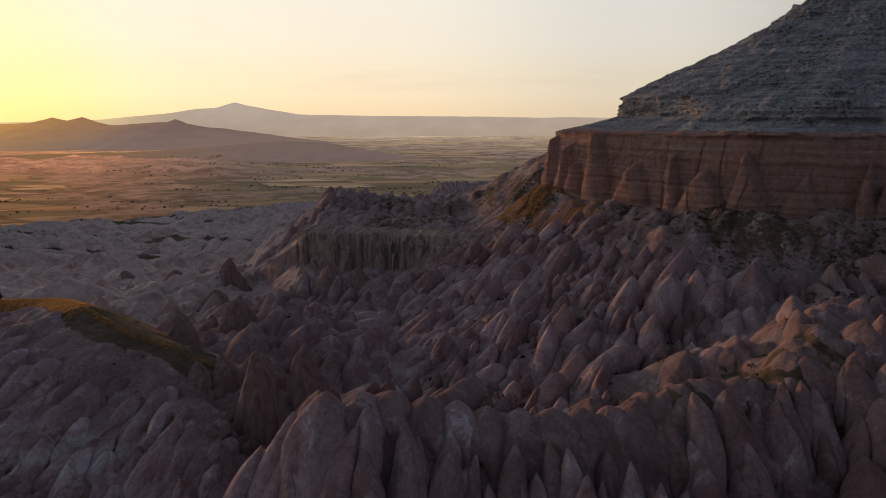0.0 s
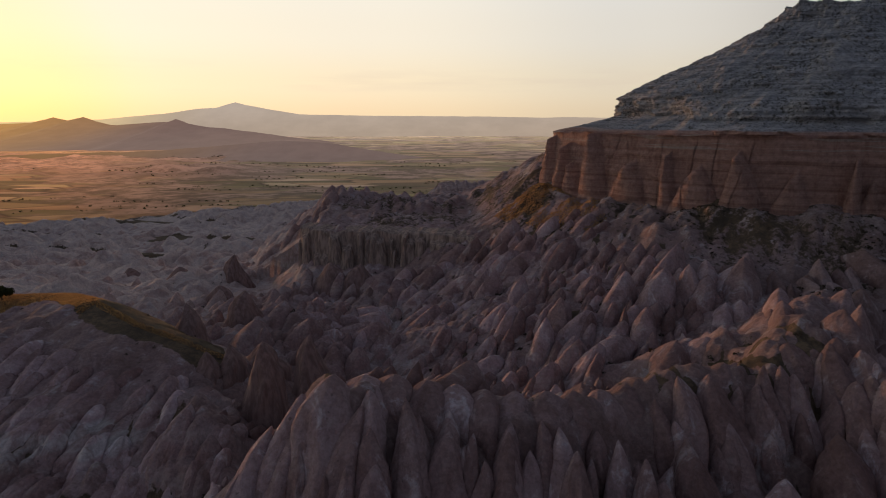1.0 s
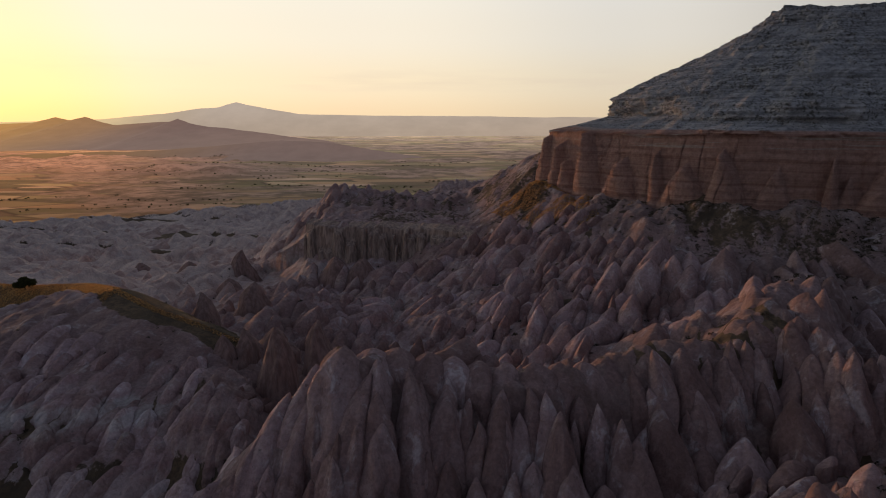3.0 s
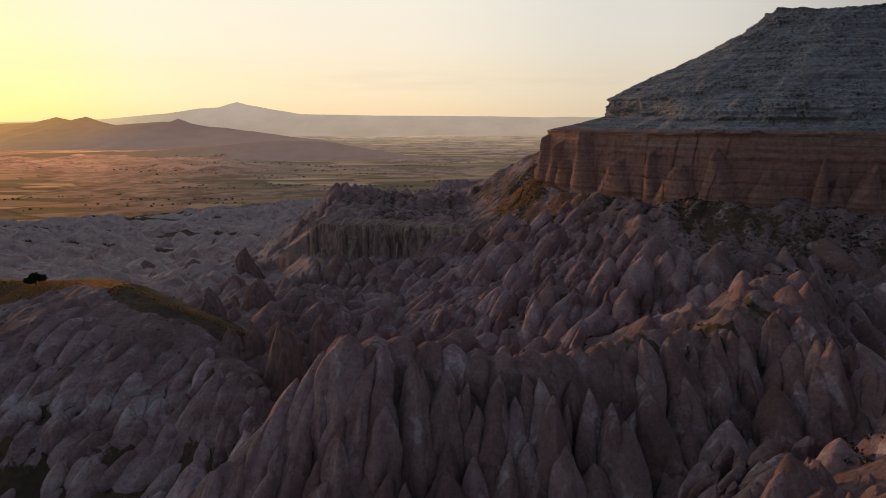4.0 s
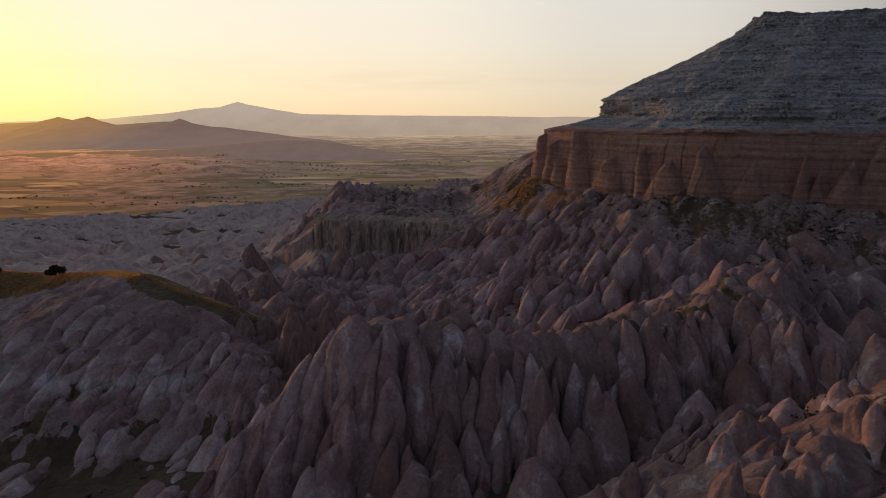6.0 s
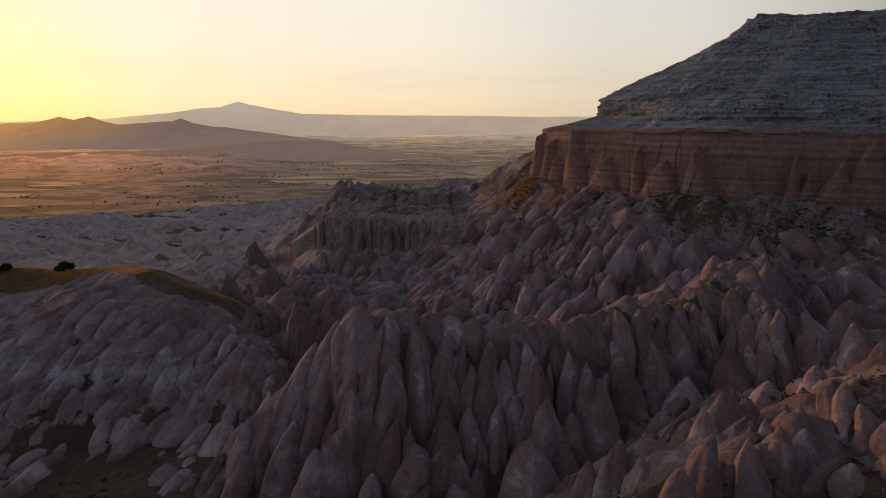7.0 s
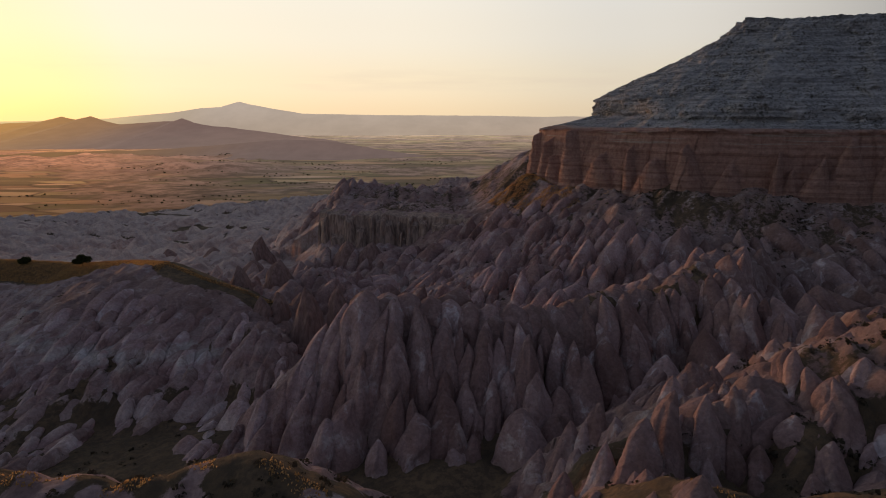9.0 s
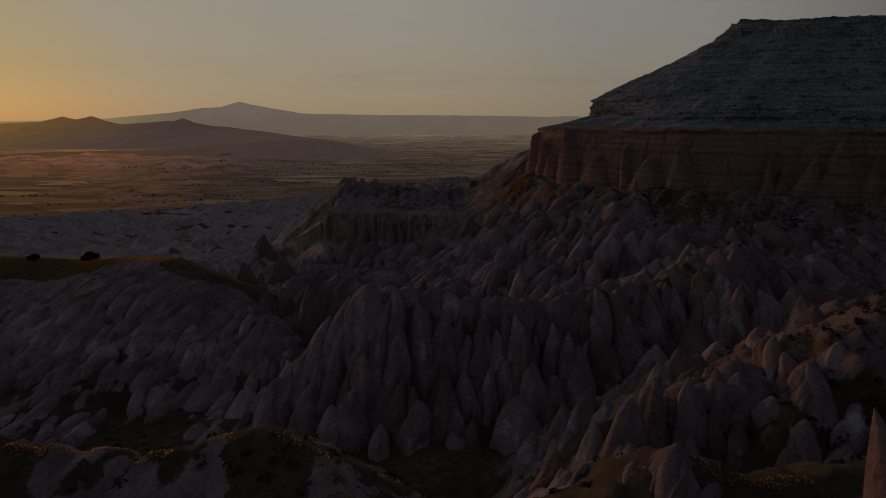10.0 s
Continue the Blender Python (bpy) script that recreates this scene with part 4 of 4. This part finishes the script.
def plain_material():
    """The far plain, a backdrop: fields, pale bluffs and haze painted in as glow."""
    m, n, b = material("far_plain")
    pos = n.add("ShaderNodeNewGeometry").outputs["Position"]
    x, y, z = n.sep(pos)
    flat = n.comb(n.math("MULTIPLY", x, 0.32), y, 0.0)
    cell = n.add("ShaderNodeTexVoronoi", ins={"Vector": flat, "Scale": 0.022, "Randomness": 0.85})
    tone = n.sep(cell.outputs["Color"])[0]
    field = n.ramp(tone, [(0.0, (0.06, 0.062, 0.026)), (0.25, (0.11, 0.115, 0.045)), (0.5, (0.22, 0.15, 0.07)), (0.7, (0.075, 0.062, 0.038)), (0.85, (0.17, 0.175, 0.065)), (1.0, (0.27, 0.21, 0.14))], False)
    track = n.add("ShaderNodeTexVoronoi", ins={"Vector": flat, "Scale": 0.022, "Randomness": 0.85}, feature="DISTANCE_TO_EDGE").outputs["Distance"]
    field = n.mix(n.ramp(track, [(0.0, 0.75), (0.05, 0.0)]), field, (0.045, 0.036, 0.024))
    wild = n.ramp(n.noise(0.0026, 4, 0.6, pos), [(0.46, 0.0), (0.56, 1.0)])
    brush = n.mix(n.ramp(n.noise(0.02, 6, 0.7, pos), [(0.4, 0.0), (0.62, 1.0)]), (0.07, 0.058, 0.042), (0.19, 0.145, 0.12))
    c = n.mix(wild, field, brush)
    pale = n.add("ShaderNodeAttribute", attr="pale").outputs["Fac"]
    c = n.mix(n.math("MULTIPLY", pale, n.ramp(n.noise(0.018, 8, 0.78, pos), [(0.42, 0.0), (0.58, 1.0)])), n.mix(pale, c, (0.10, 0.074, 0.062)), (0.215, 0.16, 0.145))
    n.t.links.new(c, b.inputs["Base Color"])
    # Evening haze painted as emission: stronger with distance, warmer towards the sun.
    haze_glow = n.ramp(n.math("DIVIDE", y, 5000.0), [(0.11, (0.022, 0.016, 0.012)), (0.22, (0.062, 0.045, 0.036)), (0.42, (0.125, 0.09, 0.074)), (0.62, (0.20, 0.15, 0.118)), (0.95, (0.36, 0.28, 0.215))], False)
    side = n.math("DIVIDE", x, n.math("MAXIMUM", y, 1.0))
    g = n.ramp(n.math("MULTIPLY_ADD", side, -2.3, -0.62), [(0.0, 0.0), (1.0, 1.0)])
    haze_glow = n.mix(1.0, haze_glow, n.mix(g, (1.0, 1.0, 1.0), (2.7, 1.7, 1.0)), "MULTIPLY")
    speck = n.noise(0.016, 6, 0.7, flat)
    haze_glow = n.mix(1.0, haze_glow, n.ramp(speck, [(0.35, 0.80), (0.65, 1.2)]), "MULTIPLY")
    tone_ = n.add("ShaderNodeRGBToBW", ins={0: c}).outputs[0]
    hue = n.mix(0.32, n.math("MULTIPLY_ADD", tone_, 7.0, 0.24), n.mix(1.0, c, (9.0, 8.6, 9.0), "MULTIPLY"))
    haze_glow = n.mix(1.0, haze_glow, hue, "MULTIPLY")
    n.t.links.new(haze_glow, b.inputs["Emission Color"])
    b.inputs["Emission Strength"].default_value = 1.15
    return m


def plain_height(x, y):
    h = -24 + 3 * fractal(x, y, 300, 3, 8)
    bluff = sstep(-0.6, -0.05, fractal(x, y * 1.5, 420, 4, 150)) * sstep(1120, 1330, y + 0.15 * x) * sstep(2300, 1900, y) * sstep(100, -350, x + 0.22 * y)
    h = h + bluff * (2 + 26 * np.abs(fractal(x, y, 130, 5, 152)))
    edge = field_edge(x, y)
    return h + 1.2 * edge - 9 * (1 - edge), bluff


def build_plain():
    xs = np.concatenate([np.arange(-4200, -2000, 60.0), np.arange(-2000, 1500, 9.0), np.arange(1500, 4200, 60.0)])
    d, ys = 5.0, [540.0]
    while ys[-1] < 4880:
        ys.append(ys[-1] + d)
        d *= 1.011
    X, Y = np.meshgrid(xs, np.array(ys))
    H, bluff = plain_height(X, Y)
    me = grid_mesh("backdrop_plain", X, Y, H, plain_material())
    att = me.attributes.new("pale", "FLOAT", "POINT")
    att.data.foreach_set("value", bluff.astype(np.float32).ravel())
    return tagged(new("backdrop_plain", me), "far farmed plain with pale bluffs and painted evening haze", "plain", kind="structure")


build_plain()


def range_(name, label, y, depth, crest, mat, k, foot=-40, rough=6.0):
    """A mountain range: crest is a line of (x, z)."""
    xs = np.arange(crest[0][0], crest[-1][0], 7.0)
    top = np.interp(xs, [c[0] for c in crest], [c[1] for c in crest])
    top = top + rough * fractal(xs, 0 * xs, 90, 4, k)
    vs = np.linspace(0, 1, 40)
    V, X = np.meshgrid(vs, xs, indexing="ij")
    T = np.repeat(top[None], len(vs), 0)
    Z = foot + (T - foot) * V**1.35 + 16 * fractal(X, V * 700, 160, 5, k + 3) * V * (1 - V) * 2
    Y = y + depth * V + 60 * fractal(X, V * 300, 200, 3, k + 5) * (1 - V)
    tagged(new(name, grid_mesh(name, X, Y, Z, mat)), label, "mountain", kind="structure")


# emission colours with the evening haze and sunward warmth painted in
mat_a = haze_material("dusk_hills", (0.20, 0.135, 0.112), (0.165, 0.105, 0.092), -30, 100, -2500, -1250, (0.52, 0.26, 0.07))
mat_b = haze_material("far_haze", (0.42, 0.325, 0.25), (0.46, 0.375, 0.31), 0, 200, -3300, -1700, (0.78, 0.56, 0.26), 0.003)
range_("dark_hills", "dusky brown hills with small peaks in painted evening haze", 2150, 1050,
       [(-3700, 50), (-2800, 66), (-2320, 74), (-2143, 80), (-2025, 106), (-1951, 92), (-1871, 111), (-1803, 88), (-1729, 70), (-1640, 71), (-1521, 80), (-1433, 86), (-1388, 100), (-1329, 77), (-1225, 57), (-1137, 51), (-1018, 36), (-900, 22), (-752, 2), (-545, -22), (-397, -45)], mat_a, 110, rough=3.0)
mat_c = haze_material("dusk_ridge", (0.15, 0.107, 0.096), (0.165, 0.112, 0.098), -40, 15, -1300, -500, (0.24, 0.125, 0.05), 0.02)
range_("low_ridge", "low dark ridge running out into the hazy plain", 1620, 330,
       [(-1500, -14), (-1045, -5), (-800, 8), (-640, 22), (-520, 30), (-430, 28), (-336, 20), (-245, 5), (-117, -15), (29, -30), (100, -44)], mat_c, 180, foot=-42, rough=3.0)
range_("far_mountain", "far mountain with a small summit cone, paled by painted haze", 4350, 470,
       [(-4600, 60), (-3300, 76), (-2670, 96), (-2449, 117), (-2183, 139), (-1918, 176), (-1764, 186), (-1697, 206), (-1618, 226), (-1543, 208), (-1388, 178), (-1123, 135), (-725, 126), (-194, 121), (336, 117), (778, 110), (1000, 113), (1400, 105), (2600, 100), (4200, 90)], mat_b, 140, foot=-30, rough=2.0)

# still water far out on the plain
m, n, bs = material("lake_water", 0.08)
bs.inputs["Base Color"].default_value = (0.05, 0.06, 0.06, 1)
bs.inputs["Specular IOR Level"].default_value = 0.5
for cx, cy, ax, ay, k in ((-430, 3500, 120, 60, 1), (-290, 3540, 35, 24, 2)):
    an = np.linspace(0, 2 * np.pi, 48, endpoint=False)
    wob = 1 + 0.25 * np.sin(3 * an + k) + 0.12 * np.sin(7 * an + 2 * k)
    bm = bmesh.new()
    bm.faces.new([bm.verts.new((cx + ax * w_ * math.cos(a), cy + ay * w_ * math.sin(a), -14.0)) for a, w_ in zip(an, wob)])
    me = bpy.data.meshes.new("water")
    bm.to_mesh(me)
    me.materials.append(m)
    tagged(new("water", me), "small bright lake on the far plain", "lake", kind="structure")


# ---- plants ----
def leaf_material(name, dark, light, through_light=0.25):
    m, n, b = material(name, 0.8)
    isl = n.add("ShaderNodeNewGeometry").outputs["Random Per Island"]
    c = n.ramp(isl, [(0.0, dark), (1.0, light)], False)
    n.t.links.new(c, b.inputs["Base Color"])
    thin = n.add("ShaderNodeBsdfTranslucent", ins={"Color": c})
    both = n.add("ShaderNodeMixShader", ins={0: through_light})
    n.t.links.new(b.outputs[0], both.inputs[1]), n.t.links.new(thin.outputs[0], both.inputs[2])
    n.t.links.new(both.outputs[0], m.node_tree.nodes["Material Output"].inputs[0])
    return m


MAT_SCRUB = leaf_material("scrub_leaves", (0.042, 0.036, 0.028), (0.10, 0.085, 0.064))
MAT_LEAF = leaf_material("tree_leaves", (0.02, 0.026, 0.010), (0.07, 0.075, 0.028))
MAT_BARK, nb, bb = material("bark")
nb.t.links.new(nb.ramp(nb.noise(4.0, 5, 0.7, nb.add("ShaderNodeNewGeometry").outputs["Position"]), [(0.3, (0.05, 0.04, 0.03)), (0.7, (0.13, 0.10, 0.075))]), bb.inputs["Base Color"])


def leaf_quads(centres, sizes, rs):
    """A small turned square for each leaf clump."""
    n = len(centres)
    a = rs.normal(size=(n, 3))
    a /= np.linalg.norm(a, axis=1)[:, None]
    b = np.cross(a, rs.normal(size=(n, 3)))
    b /= np.linalg.norm(b, axis=1)[:, None]
    s = sizes[:, None]
    co = np.stack([centres + (a + 0.3 * b) * s, centres + b * s * 0.8, centres - (a - 0.2 * b) * s, centres - b * s * 0.7], 1).reshape(-1, 3)
    return co, np.arange(4 * n).reshape(-1, 4)


def scrub(name, label, x, y, z, r, per, rs, mat):
    """Low bushes past counting: a loose heap of leaf clumps for each."""
    n = len(x)
    d = rs.normal(size=(n, per, 3))
    d /= np.linalg.norm(d, axis=2)[..., None]
    d *= rs.uniform(0.45, 1.0, (n, per, 1))
    d[..., 2] = np.abs(d[..., 2]) * 0.75 - 0.1
    c = np.stack([x, y, z], -1)[:, None, :] + d * r[:, None, None]
    co, q = leaf_quads(c.reshape(-1, 3), np.repeat(r, per) * rs.uniform(0.22, 0.42, n * per), rs)
    me = mesh_from(name, co, q, mat)
    return tagged(new(name, me), label, "scrub", kind="stuff")


rs = np.random.RandomState(31)
bx, by = rs.uniform(-190, 200, 60000), rs.uniform(-10, 330, 60000)
bh, bhill, bfloor, bfar, bdm = landform(bx, by)
patch = fractal(bx, by, 18, 4, 160)
want = 1.2 * sstep(40, 54, bx) * sstep(60, 45, by) + 0.5 * sstep(44, 58, bx) * sstep(80, 62, by) + 0.28 * sstep(-20, 10, bx) * sstep(95, 120, by) * sstep(270, 240, by) + sstep(80, 8, bdm) * 0.9 * sstep(285, 265, by) + sstep(38, 22, by) * 0.7 + 0.30 * sstep(5, 1, bh - bfloor) * sstep(160, 130, by) + 0.05
ok = (rs.uniform(size=len(bx)) < want * sstep(0.0, 0.35, patch + 0.1) * 0.45) & (bdm > 1.5)
bx, by = bx[ok], by[ok]
bz, _ = land(bx, by)
scrub("hill_scrub", "dark dry scrub dotted over the tuff slopes", bx, by, bz, rs.uniform(0.35, 1.0, len(bx)) ** 1.3 * 1.1, 14, rs, MAT_SCRUB)


def far_bushes():
    """Hedge trees and orchard trees on the far plain."""
    rs = np.random.RandomState(37)
    xs, ys = [], []
    for k in range(90):
        cx, cy = rs.uniform(-1100, 500), 640 + 1500 * rs.uniform() ** 1.6
        a = rs.choice([0.12, 0.0, -0.1, 0.3]) + rs.uniform(-0.1, 0.1)
        n = rs.randint(2, 20)
        s = np.cumsum(rs.exponential(9, n) + 4)
        xs.append(cx + s * math.cos(a) + rs.normal(0, 4, n)), ys.append(cy + s * math.sin(a) + rs.normal(0, 4, n))
    x, y = np.concatenate(xs), np.concatenate(ys)
    z, _ = plain_height(x, y)
    keep = field_edge(x, y) > 0.9
    x, y, z = x[keep], y[keep], z[keep]
    r = rs.uniform(1.0, 3.2, len(x))
    return scrub("field_trees", "dark rows of small trees between far fields", x, y, z + r * 0.5, r, 18, rs, MAT_LEAF)


far_bushes()


def tree(x, y, height, wide, seed, label):
    """A round-headed tree: tapered trunk, forked limbs and a crown of many leaf clumps."""
    rs = np.random.RandomState(seed)
    root = new("tree")
    root.location = (x, y, float(land(np.array([x]), np.array([y]))[0][0]) - 0.1)
    tagged(root, label, "tree", "trees on the grassy hill")
    bm = bmesh.new()

    def limb(p, q, r0, r1, seg=8):
        way_ = (q - p).normalized()
        side_ = way_.orthogonal().normalized()
        up_ = way_.cross(side_)
        rings = []
        for k in range(5):
            t = k / 4
            c = p.lerp(q, t) + side_ * 0.05 * math.sin(t * 5) * (q - p).length
            rr = r0 + (r1 - r0) * t
            rings.append([bm.verts.new(c + (side_ * math.cos(a) + up_ * math.sin(a)) * rr) for a in (i * 2 * math.pi / seg for i in range(seg))])
        for a, b in zip(rings, rings[1:]):
            for i in range(seg):
                bm.faces.new((a[i], a[(i + 1) % seg], b[(i + 1) % seg], b[i]))

    fork = Vector((0.1, 0, height * 0.3))
    limb(Vector((0, 0, 0)), fork, height * 0.045, height * 0.032)
    tips = []
    for k in range(6):
        a = k * 1.05 + rs.uniform(-0.3, 0.3)
        tip = Vector((math.cos(a) * wide * 0.33, math.sin(a) * wide * 0.33, height * rs.uniform(0.3, 0.72)))
        limb(fork, tip, height * 0.022, height * 0.007, 6)
        tips.append(tip)
    me = bpy.data.meshes.new("trunk")
    bm.to_mesh(me)
    me.materials.append(MAT_BARK)
    new("trunk", me).parent = root
    cs = []
    lobes = [np.array([*t]) for t in tips] + [np.array([0, 0, height * 0.72])]
    for c in lobes:
        d = rs.normal(size=(460, 3))
        d /= np.linalg.norm(d, axis=1)[:, None]
        d *= rs.uniform(0.3, 1.0, (460, 1)) ** 0.6
        cs.append(c + d * np.array([wide * 0.28, wide * 0.28, height * 0.26]) * rs.uniform(0.8, 1.15))
    cs = np.concatenate(cs)
    cs = cs[cs[:, 2] > height * 0.06]
    co, q = leaf_quads(cs, rs.uniform(0.15, 0.36, len(cs)), rs)
    new("crown", mesh_from("crown", co, q, MAT_LEAF)).parent = root
    return root


tree(-154.0, 196.0, 5.2, 6.6, 3, "round dark green tree alone on the grassy hill")
tree(-185.0, 205.0, 3.4, 4.2, 4, "small dark bushy tree on the grassy hill")


def grass_blades(name, label, x, y, tall, rs, mat):
    """Dry grass past counting: one upright blade tuft each."""
    z, _ = land(x, y)
    n = len(x)
    a = rs.uniform(0, np.pi, n)
    h, w_ = tall * rs.uniform(0.5, 1.2, n), tall * rs.uniform(0.25, 0.6, n)
    dx, dy = np.cos(a) * w_, np.sin(a) * w_
    lx, ly = rs.uniform(-0.25, 0.25, n) * h, rs.uniform(-0.25, 0.25, n) * h
    co = np.stack([np.stack([x - dx, y - dy, z - 0.05], -1), np.stack([x + dx, y + dy, z - 0.05], -1),
                   np.stack([x + dx * 0.7 + lx, y + dy * 0.7 + ly, z + h], -1), np.stack([x - dx * 0.5 + lx, y - dy * 0.5 + ly, z + h * 0.85], -1)], 1).reshape(-1, 3)
    me = mesh_from(name, co, np.arange(4 * n).reshape(-1, 4), mat)
    return tagged(new(name, me), label, "grass", kind="stuff")


MAT_STRAW = leaf_material("dry_grass_blades", (0.26, 0.155, 0.065), (0.60, 0.385, 0.18), 0.55)
rs = np.random.RandomState(41)
hx, hy = rs.uniform(-300, -50, 330000), rs.uniform(125, 260, 330000)
ok = ridge(hx, hy, HILL, 0.36, 0.85, 8) > 33
hx, hy = hx[ok], hy[ok]
ok = (land(hx, hy)[1] > 0.6) & ((hx < -104 + 6 * fractal(hx, hy, 18, 3, 61)) | (along(hx, hy, HILL)[0] < 1.4))
grass_blades("hill_grass", "dry straw coloured grass on the hill", hx[ok], hy[ok], 0.32, rs, MAT_STRAW)
cx_, cy_ = rs.uniform(20, 85, 60000), rs.uniform(225, 310, 60000)
cdm = landform(cx_, cy_)[4]
ok = (cdm > 1) & (cdm < 26) & (fractal(cx_, cy_, 14, 3, 60) > 0.1)
grass_blades("cliff_foot_grass", "dry straw coloured grass at the foot of the red cliff", cx_[ok], cy_[ok], 0.35, rs, MAT_STRAW)
fx, fy = rs.uniform(-95, 80, 60000), rs.uniform(-16, 24, 60000)
fd = np.minimum(along(fx, fy, FRONT_RIDGE)[0], along(fx, fy, LOW_RIDGE)[0])
ok = (fd < 1.3) & (fractal(fx, fy, 10, 3, 59) > -0.1)
grass_blades("rim_grass", "dry grass along the close ridge crests", fx[ok], fy[ok], 0.25, rs, MAT_STRAW)
